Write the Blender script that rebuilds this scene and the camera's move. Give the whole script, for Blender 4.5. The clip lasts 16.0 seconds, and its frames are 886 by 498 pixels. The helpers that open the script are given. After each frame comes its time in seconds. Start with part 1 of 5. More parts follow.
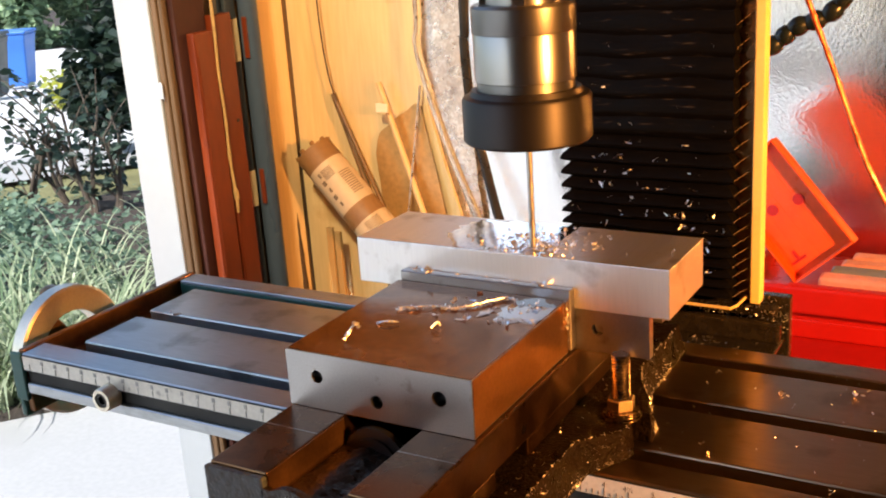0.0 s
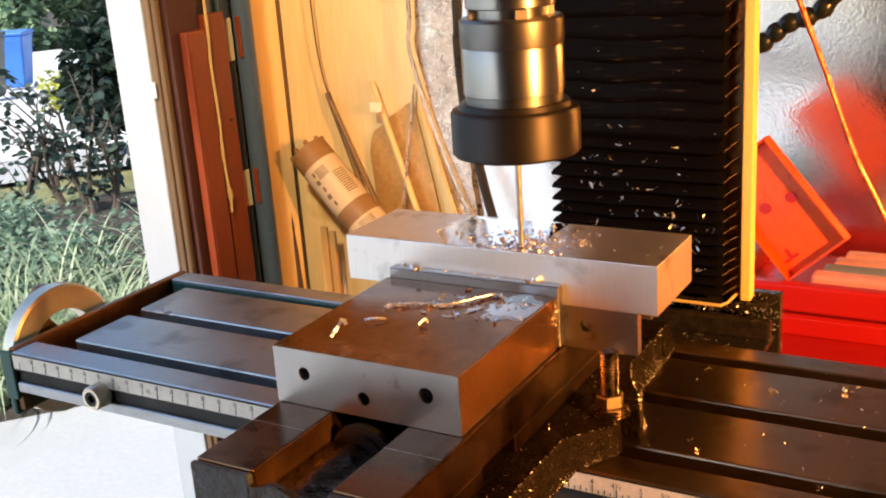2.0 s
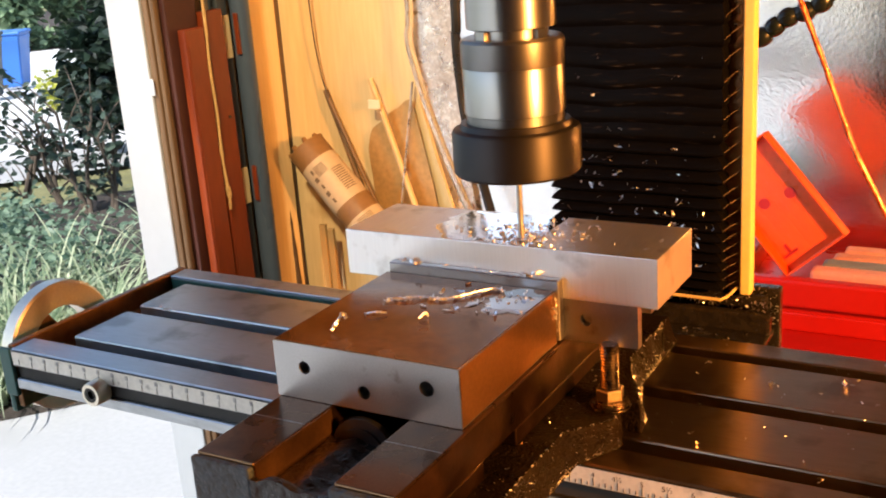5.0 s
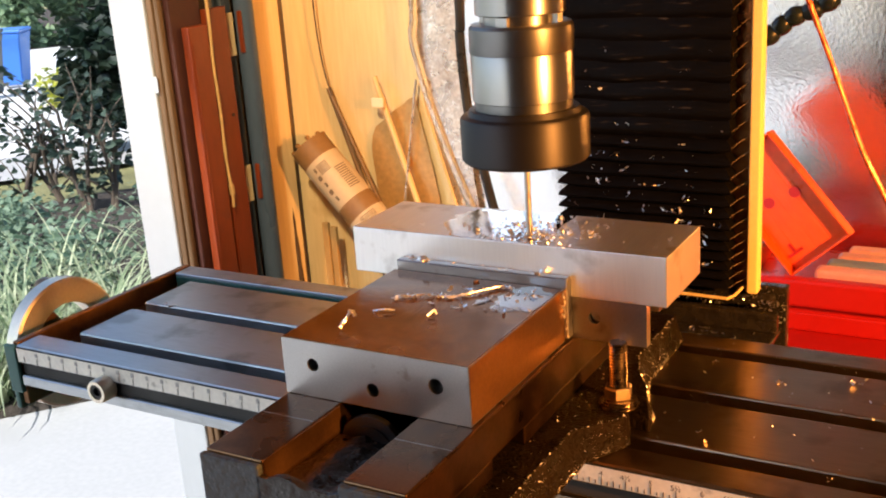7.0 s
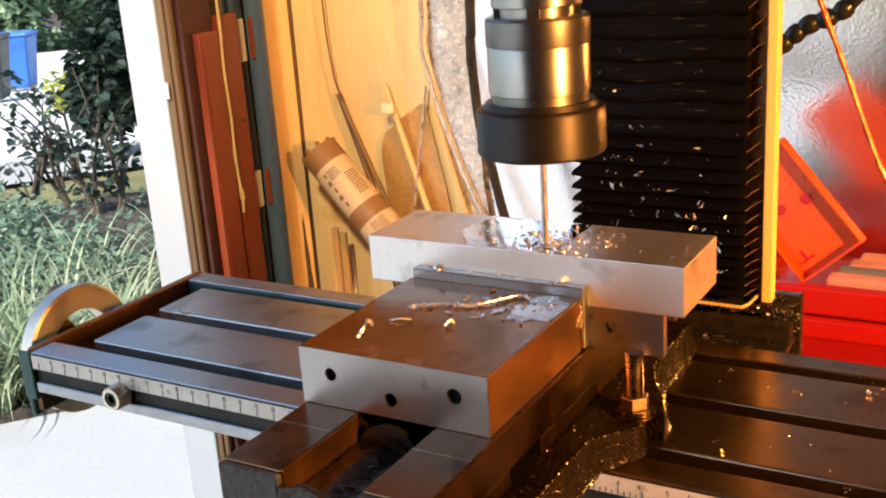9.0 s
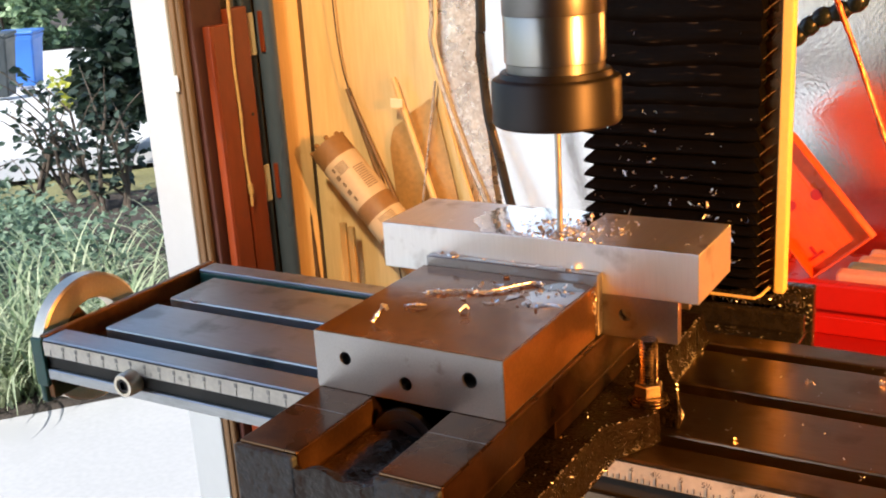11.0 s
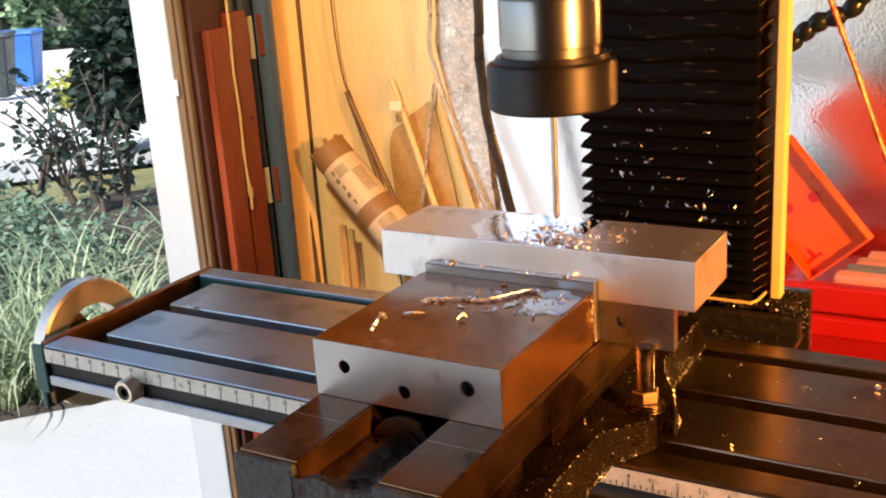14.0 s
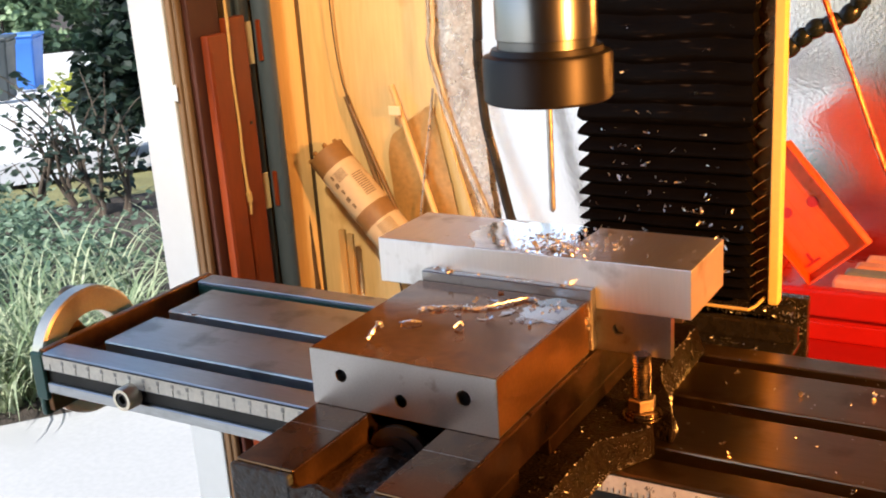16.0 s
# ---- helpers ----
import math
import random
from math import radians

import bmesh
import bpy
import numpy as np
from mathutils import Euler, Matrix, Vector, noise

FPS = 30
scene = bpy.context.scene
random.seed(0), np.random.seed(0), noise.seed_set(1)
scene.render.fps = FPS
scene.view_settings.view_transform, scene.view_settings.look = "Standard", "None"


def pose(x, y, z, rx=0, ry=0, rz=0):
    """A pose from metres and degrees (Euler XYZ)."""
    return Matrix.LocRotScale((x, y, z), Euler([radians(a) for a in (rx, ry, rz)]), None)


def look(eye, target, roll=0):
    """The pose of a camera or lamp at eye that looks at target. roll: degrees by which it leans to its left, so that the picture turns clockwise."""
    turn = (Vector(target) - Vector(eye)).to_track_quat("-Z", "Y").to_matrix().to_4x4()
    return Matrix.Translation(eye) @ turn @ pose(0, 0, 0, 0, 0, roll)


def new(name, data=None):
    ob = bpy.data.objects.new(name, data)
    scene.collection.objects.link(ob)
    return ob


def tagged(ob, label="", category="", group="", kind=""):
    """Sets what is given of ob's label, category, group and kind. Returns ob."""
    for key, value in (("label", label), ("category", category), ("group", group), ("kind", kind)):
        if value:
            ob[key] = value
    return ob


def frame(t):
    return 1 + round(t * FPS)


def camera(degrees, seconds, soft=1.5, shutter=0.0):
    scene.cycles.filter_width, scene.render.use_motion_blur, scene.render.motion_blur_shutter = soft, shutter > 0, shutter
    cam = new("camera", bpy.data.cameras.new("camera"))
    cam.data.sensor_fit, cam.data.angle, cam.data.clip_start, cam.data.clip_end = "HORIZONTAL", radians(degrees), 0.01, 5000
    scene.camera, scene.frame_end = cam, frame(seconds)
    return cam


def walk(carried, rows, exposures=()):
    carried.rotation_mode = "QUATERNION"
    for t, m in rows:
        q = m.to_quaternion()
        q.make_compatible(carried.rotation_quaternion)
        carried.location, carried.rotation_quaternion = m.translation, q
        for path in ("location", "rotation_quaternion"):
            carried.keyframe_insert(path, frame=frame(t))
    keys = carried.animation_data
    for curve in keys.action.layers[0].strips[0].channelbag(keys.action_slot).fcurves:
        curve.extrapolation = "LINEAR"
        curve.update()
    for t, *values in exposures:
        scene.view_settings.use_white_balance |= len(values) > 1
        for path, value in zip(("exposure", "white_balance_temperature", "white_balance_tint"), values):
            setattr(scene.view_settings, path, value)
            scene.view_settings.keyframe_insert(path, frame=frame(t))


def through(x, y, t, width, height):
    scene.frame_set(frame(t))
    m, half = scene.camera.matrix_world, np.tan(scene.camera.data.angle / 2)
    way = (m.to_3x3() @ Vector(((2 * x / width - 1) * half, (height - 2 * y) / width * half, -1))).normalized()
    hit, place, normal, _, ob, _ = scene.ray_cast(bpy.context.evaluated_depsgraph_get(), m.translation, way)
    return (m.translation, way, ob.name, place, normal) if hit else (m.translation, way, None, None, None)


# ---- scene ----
LENS = 44.54
PATH = [  # seconds, eye, way ahead, roll
    (0, (0.3130, -0.3739, 0.2741), (-0.48590, 0.82030, -0.30170), -3.91),
    (0.5, (0.3119, -0.3762, 0.2714), (-0.48580, 0.81970, -0.30360), -3.99),
    (1, (0.3141, -0.3755, 0.2725), (-0.48680, 0.81800, -0.30650), -4.18),
    (1.5, (0.3172, -0.3703, 0.2753), (-0.48830, 0.81700, -0.30670), -4.37),
    (2, (0.3173, -0.3713, 0.2717), (-0.48440, 0.82130, -0.30130), -3.98),
    (2.5, (0.3167, -0.3727, 0.2698), (-0.48280, 0.82250, -0.30070), -3.93),
    (3, (0.3165, -0.3713, 0.2707), (-0.48210, 0.82220, -0.30270), -4.14),
    (3.5, (0.3172, -0.3697, 0.2712), (-0.48290, 0.82160, -0.30300), -4.16),
    (4, (0.3166, -0.3716, 0.2707), (-0.48280, 0.82240, -0.30110), -4.20),
    (6.5, (0.3163, -0.3726, 0.2678), (-0.48280, 0.82100, -0.30470), -3.90),
    (7, (0.3121, -0.3736, 0.2683), (-0.48240, 0.82180, -0.30310), -3.92),
    (7.5, (0.3133, -0.3709, 0.2692), (-0.48550, 0.81960, -0.30420), -4.16),
    (8, (0.3111, -0.3717, 0.2741), (-0.48370, 0.82020, -0.30540), -4.16),
    (8.5, (0.3102, -0.3736, 0.2716), (-0.48430, 0.82240, -0.29850), -3.87),
    (9, (0.3070, -0.3762, 0.2717), (-0.48690, 0.82050, -0.29970), -3.91),
    (11.5, (0.3030, -0.3816, 0.2642), (-0.49030, 0.81880, -0.29870), -3.53),
    (12, (0.3055, -0.3803, 0.2670), (-0.49200, 0.81710, -0.30040), -3.67),
    (12.5, (0.3057, -0.3790, 0.2697), (-0.49030, 0.81730, -0.30260), -3.77),
    (13, (0.3067, -0.3796, 0.2687), (-0.49030, 0.81860, -0.29920), -3.71),
    (13.5, (0.3062, -0.3818, 0.2679), (-0.48970, 0.81950, -0.29780), -3.62),
    (14, (0.3056, -0.3826, 0.2708), (-0.49010, 0.81840, -0.30010), -3.79),
    (14.5, (0.3078, -0.3802, 0.2746), (-0.49270, 0.81640, -0.30110), -3.87),
    (15, (0.3076, -0.3779, 0.2745), (-0.49270, 0.81720, -0.29910), -3.95),
    (15.5, (0.3085, -0.3791, 0.2740), (-0.49160, 0.81840, -0.29770), -3.97),
    (16, (0.3075, -0.3811, 0.2740), (-0.49100, 0.81850, -0.29830), -3.91),
]
cam = camera(LENS, 16.0, soft=2.0)
walk(cam, [(t, look(e, Vector(e) + Vector(w), roll)) for t, e, w, roll in PATH], exposures=[(0.0, 0.75), (16.0, 0.75)])

# ---- light ----
world = bpy.data.worlds.new("sky")
scene.world = world
world.use_nodes = True
sky = world.node_tree.nodes.new("ShaderNodeTexSky")
sky.sky_type, sky.sun_disc = "NISHITA", False
sky.sun_elevation, sky.sun_rotation = radians(47), radians(190)
sky_out = world.node_tree.nodes["Background"]
sky_out.inputs["Strength"].default_value = 0.15
world.node_tree.links.new(sky.outputs["Color"], sky_out.inputs["Color"])

sun = new("sun", bpy.data.lights.new("sun", "SUN"))
sun.data.energy, sun.data.angle, sun.data.color = 4.3, radians(0.6), (1.0, 0.97, 0.93)
sun.matrix_world = look((-0.13 * 10, -0.99 * 10, 10.7), (0, 0, 0))


def area_lamp(name, eye, target, size, watts, color):
    lamp = new(name, bpy.data.lights.new(name, "AREA"))
    lamp.data.shape, lamp.data.size, lamp.data.energy, lamp.data.color = "DISK", size, watts, color
    lamp.matrix_world = look(eye, target)
    return lamp


WARM = (1.0, 0.375, 0.075)
# Unseen spot added for the plywood; narrow cone keeps off table and jamb.
panel_light = new("panel_spot", bpy.data.lights.new("panel_spot", "SPOT"))
panel_light.data.energy, panel_light.data.color, panel_light.data.shadow_soft_size = 68.0, (1.0, 0.74, 0.41), 0.04
panel_light.data.spot_size, panel_light.data.spot_blend = radians(27), 0.65
panel_light.matrix_world = look((-0.05, -0.35, 0.85), (-0.52, 0.84, 0.02))
area_lamp("side_lamp", (1.02, -0.17, 0.34), (0.05, 0.20, 0.06), 0.08, 23.0, WARM)


# ---- materials ----
def mat(name, base, rough=0.5, metal=0.0, var=0.15, scale=20.0, grain=200.0, bump=0.1, tint=None, rvar=0.1, stretch=(1, 1, 1), coat=0.0, depth=0.001, spec=0.5, stain=None, stain_at=0.62, streak=None):
    """A surface with stains at one scale, grain at another, and relief."""
    m = bpy.data.materials.new(name)
    m.use_nodes = True
    n, l = m.node_tree.nodes, m.node_tree.links
    b = n["Principled BSDF"]
    co = n.new("ShaderNodeTexCoord")
    mp = n.new("ShaderNodeMapping")
    mp.inputs["Scale"].default_value = stretch
    l.new(co.outputs["Object"], mp.inputs["Vector"])
    big, fine = n.new("ShaderNodeTexNoise"), n.new("ShaderNodeTexNoise")
    big.inputs["Scale"].default_value, fine.inputs["Scale"].default_value = scale, grain
    big.inputs["Detail"].default_value, fine.inputs["Detail"].default_value = 4, 3
    l.new(mp.outputs[0], big.inputs["Vector"])
    l.new(mp.outputs[0], fine.inputs["Vector"])
    add = n.new("ShaderNodeMath")
    add.operation = "MULTIPLY_ADD"
    add.inputs[1].default_value = 0.45
    l.new(fine.outputs["Fac"], add.inputs[0])
    mul = n.new("ShaderNodeMath")
    mul.operation = "MULTIPLY"
    mul.inputs[1].default_value = 0.55
    l.new(big.outputs["Fac"], mul.inputs[0])
    l.new(mul.outputs[0], add.inputs[2])
    ramp = n.new("ShaderNodeValToRGB")
    dark = [c * (1 - var) for c in base]
    light = [min(1.0, c * (1 + var)) for c in (tint or base)]
    ramp.color_ramp.elements[0].position, ramp.color_ramp.elements[1].position = 0.35, 0.65
    ramp.color_ramp.elements[0].color, ramp.color_ramp.elements[1].color = (*dark, 1), (*light, 1)
    l.new(add.outputs[0], ramp.inputs["Fac"])
    color = ramp.outputs["Color"]
    if stain:
        spot = n.new("ShaderNodeTexNoise")
        spot.inputs["Scale"].default_value, spot.inputs["Detail"].default_value = scale * 2.3, 5
        along = n.new("ShaderNodeMapping")
        along.inputs["Scale"].default_value = streak or (1, 1, 1)
        l.new(co.outputs["Object"], along.inputs["Vector"])
        l.new(along.outputs[0], spot.inputs["Vector"])
        edge = n.new("ShaderNodeMapRange")
        edge.inputs["From Min"].default_value, edge.inputs["From Max"].default_value = stain_at - 0.06, stain_at + 0.06
        l.new(spot.outputs["Fac"], edge.inputs["Value"])
        mix = n.new("ShaderNodeMixRGB")
        mix.inputs["Color2"].default_value = (*stain, 1)
        l.new(edge.outputs[0], mix.inputs["Fac"])
        l.new(color, mix.inputs["Color1"])
        color = mix.outputs[0]
    l.new(color, b.inputs["Base Color"])
    rr = n.new("ShaderNodeMapRange")
    rr.inputs["To Min"].default_value, rr.inputs["To Max"].default_value = max(0.02, rough - rvar), min(1.0, rough + rvar)
    rr.inputs["From Min"].default_value, rr.inputs["From Max"].default_value = 0.3, 0.7
    l.new(big.outputs["Fac"], rr.inputs["Value"])
    l.new(rr.outputs[0], b.inputs["Roughness"])
    b.inputs["Metallic"].default_value = metal
    b.inputs["Coat Weight"].default_value = coat
    b.inputs["Specular IOR Level"].default_value = spec
    if bump:
        bp = n.new("ShaderNodeBump")
        bp.inputs["Strength"].default_value, bp.inputs["Distance"].default_value = bump, depth
        l.new(add.outputs[0], bp.inputs["Height"])
        l.new(bp.outputs[0], b.inputs["Normal"])
    return m


M = {}
M["steel"] = mat("ground_steel", (0.36, 0.36, 0.37), 0.30, 1.0, 0.12, 30, 900, 0.05, stretch=(1, 0.06, 1), rvar=0.07, depth=0.0004, stain=(0.22, 0.19, 0.16), stain_at=0.66)
M["table"] = mat("table_steel", (0.45, 0.485, 0.51), 0.40, 1.0, 0.12, 14, 700, 0.05, stretch=(0.08, 1, 1), rvar=0.08, depth=0.0004, stain=(0.30, 0.32, 0.33), stain_at=0.60)


def oil_and_reflection(m):
    """Oil and dim brown reflections coloured in on one side of the vise, ragged-edged."""
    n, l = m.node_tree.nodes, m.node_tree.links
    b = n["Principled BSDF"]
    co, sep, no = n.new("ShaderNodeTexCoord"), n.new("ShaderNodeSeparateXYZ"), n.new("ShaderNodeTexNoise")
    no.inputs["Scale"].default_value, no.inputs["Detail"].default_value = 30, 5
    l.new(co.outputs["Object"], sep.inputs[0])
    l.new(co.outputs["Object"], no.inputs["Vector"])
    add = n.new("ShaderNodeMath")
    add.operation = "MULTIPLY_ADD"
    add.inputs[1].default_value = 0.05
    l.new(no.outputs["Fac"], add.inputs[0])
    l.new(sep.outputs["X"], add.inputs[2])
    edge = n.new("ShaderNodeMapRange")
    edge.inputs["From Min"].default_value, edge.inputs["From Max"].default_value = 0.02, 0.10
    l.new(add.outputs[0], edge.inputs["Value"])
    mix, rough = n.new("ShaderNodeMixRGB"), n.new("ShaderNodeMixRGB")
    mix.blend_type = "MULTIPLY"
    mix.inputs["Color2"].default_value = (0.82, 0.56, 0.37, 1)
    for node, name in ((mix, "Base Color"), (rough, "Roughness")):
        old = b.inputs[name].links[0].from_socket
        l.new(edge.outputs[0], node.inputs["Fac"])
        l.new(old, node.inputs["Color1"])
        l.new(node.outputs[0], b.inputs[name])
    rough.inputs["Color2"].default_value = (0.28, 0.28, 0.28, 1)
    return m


oil_and_reflection(M["table"])
M["jaw"] = mat("jaw_steel", (0.42, 0.42, 0.42), 0.34, 1.0, 0.10, 35, 1100, 0.05, rvar=0.07, depth=0.0004, stain=(0.27, 0.24, 0.21), stain_at=0.68)
# Oily film; the brown reflection seen on the jaw top is in its colour.
M["jaw_top"] = mat("oily_steel_with_reflection", (0.21, 0.108, 0.045), 0.20, 0.85, 0.35, 34, 260, 0.20, rvar=0.10, depth=0.0009, stain=(0.16, 0.075, 0.03), stain_at=0.58)
M["alu"] = mat("milled_aluminium", (0.84, 0.84, 0.84), 0.42, 1.0, 0.05, 18, 900, 0.06, stretch=(1, 0.05, 0.05), rvar=0.05, depth=0.0003, stain=(0.58, 0.56, 0.54), stain_at=0.66)
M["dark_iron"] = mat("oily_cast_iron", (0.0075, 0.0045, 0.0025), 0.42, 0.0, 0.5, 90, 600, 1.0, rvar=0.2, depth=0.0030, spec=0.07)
M["oily_side"] = mat("oil_darkened_steel", (0.105, 0.055, 0.028), 0.36, 1.0, 0.25, 40, 400, 0.15, rvar=0.1, depth=0.0008)
M["grey_cast"] = mat("painted_casting", (0.030, 0.042, 0.056), 0.5, 0.0, 0.35, 70, 260, 0.9, depth=0.004, stain=(0.012, 0.012, 0.014), stain_at=0.6)
M["slide"] = mat("oily_slideway_steel", (0.20, 0.112, 0.060), 0.30, 1.0, 0.14, 30, 700, 0.06, rvar=0.08, depth=0.0004, stain=(0.15, 0.09, 0.055), stain_at=0.62)
# Darker than the painted casting, for the channel floor only.
M["dark_channel"] = mat("near_black_channel_casting", (0.010, 0.008, 0.007), 0.35, 0.0, 0.5, 80, 300, 0.9, depth=0.003, rvar=0.2)
# Near-black for the thrust collar, its washer and the screw's socket.
M["black_gloss"] = mat("near_black_gloss", (0.003, 0.003, 0.004), 0.45, 0.0, 0.2, 60, 400, 0.1)
M["bellows"] = mat("black_rubberised_cloth", (0.0026, 0.0023, 0.0023), 0.55, 0.0, 0.4, 90, 700, 0.5, spec=0.06, stain=(0.036, 0.032, 0.029), stain_at=0.70, stretch=(0.25, 1, 1), rvar=0.12, depth=0.0008, streak=(0.22, 1, 1.6))
M["thread"] = mat("pale_brown_thread", (0.17, 0.115, 0.08), 0.5, 0.0, 0.3, 300, 900, 0.1)
M["rubber"] = mat("oily_black_rubber", (0.016, 0.014, 0.012), 0.22, 0.0, 0.4, 70, 260, 0.5, rvar=0.1, depth=0.0015)
M["yellow"] = mat("yellow_enamel", (0.84, 0.66, 0.24), 0.42, 0.0, 0.05, 30, 300, 0.1)
M["teal"] = mat("teal_enamel", (0.025, 0.12, 0.105), 0.4, 0.0, 0.12, 30, 200, 0.15)
M["chuck"] = mat("hardened_steel", (0.43, 0.42, 0.41), 0.32, 1.0, 0.03, 6, 300, 0.0, stretch=(0.02, 0.02, 8), rvar=0.02)
# Darker copy of the chuck steel, for bands outside the bright reflection.
M["dull"] = mat("turned_steel_off_reflection", (0.24, 0.235, 0.23), 0.40, 1.0, 0.04, 6, 300, 0.0, stretch=(0.02, 0.02, 8), rvar=0.03)
M["nut"] = mat("blackened_steel", (0.054, 0.050, 0.050), 0.50, 0.9, 0.06, 8, 300, 0.0, stretch=(0.02, 0.02, 8), rvar=0.03)
M["bit"] = mat("high_speed_steel", (0.56, 0.54, 0.50), 0.40, 1.0, 0.1, 60, 900, 0.05)
M["chip"] = mat("bright_metal_chips", (0.95, 0.95, 0.96), 0.36, 1.0, 0.1, 400, 2000, 0.1)
M["wet"] = mat("wet_metal_film", (0.88, 0.88, 0.89), 0.09, 1.0, 0.05, 60, 300, 0.05, rvar=0.03, depth=0.0008)
M["wet_dark"] = mat("oil_film", (0.52, 0.51, 0.52), 0.10, 1.0, 0.08, 60, 200, 0.15, rvar=0.03, depth=0.0008)
# The lamp's orange light on the vise sides is put into this colour.
M["lamplit"] = mat("oily_steel_with_lamplight", (0.50, 0.27, 0.12), 0.34, 1.0, 0.14, 30, 500, 0.08, rvar=0.06, depth=0.0005)
M["brass"] = mat("polished_wheel_rim", (0.80, 0.74, 0.62), 0.42, 1.0, 0.08, 30, 400, 0.05)
M["stud"] = mat("oily_steel_stud", (0.18, 0.135, 0.09), 0.25, 1.0, 0.25, 200, 900, 0.1)
M["worn_nut"] = mat("worn_plated_nut", (0.24, 0.20, 0.145), 0.46, 1.0, 0.08, 30, 400, 0.05)
M["strip"] = mat("satin_scale_strip", (0.74, 0.71, 0.64), 0.40, 0.35, 0.12, 40, 300, 0.05, stain=(0.35, 0.33, 0.29), stain_at=0.7)
M["ink"] = mat("black_ink", (0.02, 0.02, 0.02), 0.6, 0.0, 0.1, 50, 200, 0.0)
M["faint"] = mat("worn_print", (0.40, 0.39, 0.37), 0.6, 0.0, 0.3, 60, 300, 0.0)
# Brown on the trough and end plate is lamp reflection put into colour.
M["brown_steel"] = mat("brown_toned_steel", (0.17, 0.085, 0.035), 0.34, 0.7, 0.25, 30, 200, 0.2, rvar=0.1)
M["ply"] = mat("pale_plywood", (0.62, 0.46, 0.24), 0.55, 0.0, 0.05, 5, 90, 0.12, stretch=(2, 2, 0.18), tint=(0.68, 0.52, 0.29), stain=(0.50, 0.34, 0.16), stain_at=0.74)
# Brown is the panel's reflection in the foil, put into colour.
M["brown_reflection"] = mat("brown_reflection_sheet", (0.44, 0.26, 0.095), 0.34, 0.4, 0.20, 10, 160, 0.2, coat=0.3, depth=0.003)
M["orange"] = mat("orange_painted_steel", (0.18, 0.029, 0.006), 0.42, 0.0, 0.16, 12, 120, 0.2, stretch=(1, 1, 0.3), stain=(0.16, 0.03, 0.012), stain_at=0.66)
M["maroon"] = mat("dark_red_primer", (0.050, 0.013, 0.009), 0.6, 0.0, 0.2, 12, 120, 0.2)
M["pipe"] = mat("blue_grey_pipe", (0.058, 0.085, 0.130), 0.28, 0.0, 0.12, 10, 120, 0.1, stretch=(1, 1, 0.3))
M["dark_tape"] = mat("dark_slate_tape", (0.035, 0.045, 0.055), 0.5, 0.0, 0.25, 25, 160, 0.2)
M["foam"] = mat("yellowed_foam_bead", (0.55, 0.34, 0.13), 0.7, 0.0, 0.15, 60, 300, 0.5)
M["trim_wood"] = mat("brown_trim_wood", (0.15, 0.085, 0.040), 0.5, 0.0, 0.2, 6, 60, 0.3, stretch=(6, 6, 0.25))
# White paint set grey-blue so the sunlit jamb does not blow out.
M["white"] = mat("greyed_white_paint", (0.35, 0.375, 0.40), 0.5, 0.0, 0.03, 6, 60, 0.15, depth=0.002)
M["wall"] = mat("garage_wall_board", (0.16, 0.12, 0.085), 0.7, 0.0, 0.12, 2, 30, 0.1)
M["ceiling"] = mat("brown_ceiling_board", (0.10, 0.07, 0.045), 0.7, 0.0, 0.15, 2, 30, 0.1)
# The stain's soft grey patches stand in for shadow on the driveway.
M["concrete"] = mat("pale_concrete", (0.42, 0.42, 0.415), 0.85, 0.0, 0.08, 1.1, 60, 0.2, stain=(0.38, 0.38, 0.375), stain_at=0.54)
M["floor"] = mat("garage_concrete", (0.16, 0.15, 0.14), 0.7, 0.0, 0.15, 2, 40, 0.2)
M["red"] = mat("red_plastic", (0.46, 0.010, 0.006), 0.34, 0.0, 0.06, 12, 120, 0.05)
# Red plastic with the lid's orange lamp glow put into its colour.
M["lid_glow"] = mat("red_plastic_with_glow", (0.88, 0.11, 0.010), 0.34, 0.0, 0.10, 20, 150, 0.1, stretch=(1, 1, 1))
M["pink"] = mat("faded_pink_plastic", (0.65, 0.32, 0.28), 0.5, 0.0, 0.12, 30, 200, 0.1)
M["blue_grey"] = mat("slate_blue_plastic", (0.16, 0.22, 0.32), 0.5, 0.0, 0.12, 30, 200, 0.1)
M["card"] = mat("brown_cardboard_tube", (0.19, 0.092, 0.027), 0.55, 0.0, 0.12, 20, 150, 0.2)
M["label"] = mat("printed_paper_label", (0.43, 0.32, 0.20), 0.55, 0.0, 0.06, 20, 150, 0.1)
M["tag"] = mat("pale_paper_tag", (0.72, 0.60, 0.42), 0.6, 0.0, 0.05, 40, 200, 0.1)
M["print"] = mat("brown_print", (0.13, 0.085, 0.045), 0.6, 0.0, 0.1, 60, 200, 0.0)
M["lath"] = mat("brown_lath_wood", (0.40, 0.25, 0.10), 0.6, 0.0, 0.15, 14, 160, 0.3, stretch=(1, 1, 0.2))
M["casing"] = mat("brown_casing_wood", (0.12, 0.066, 0.030), 0.5, 0.0, 0.25, 6, 60, 0.3, stretch=(6, 6, 0.25))
M["cloudy"] = mat("clouded_plastic_sheet", (0.60, 0.54, 0.50), 0.30, 0.8, 0.25, 70, 300, 0.7, depth=0.002, stain=(0.78, 0.75, 0.73), stain_at=0.58)
M["stick"] = mat("pale_wood_stick", (0.62, 0.42, 0.20), 0.5, 0.0, 0.1, 20, 200, 0.2, stretch=(1, 1, 0.2))
M["black_cable"] = mat("black_cable_sheath", (0.014, 0.014, 0.015), 0.32, 0.0, 0.2, 40, 200, 0.1)
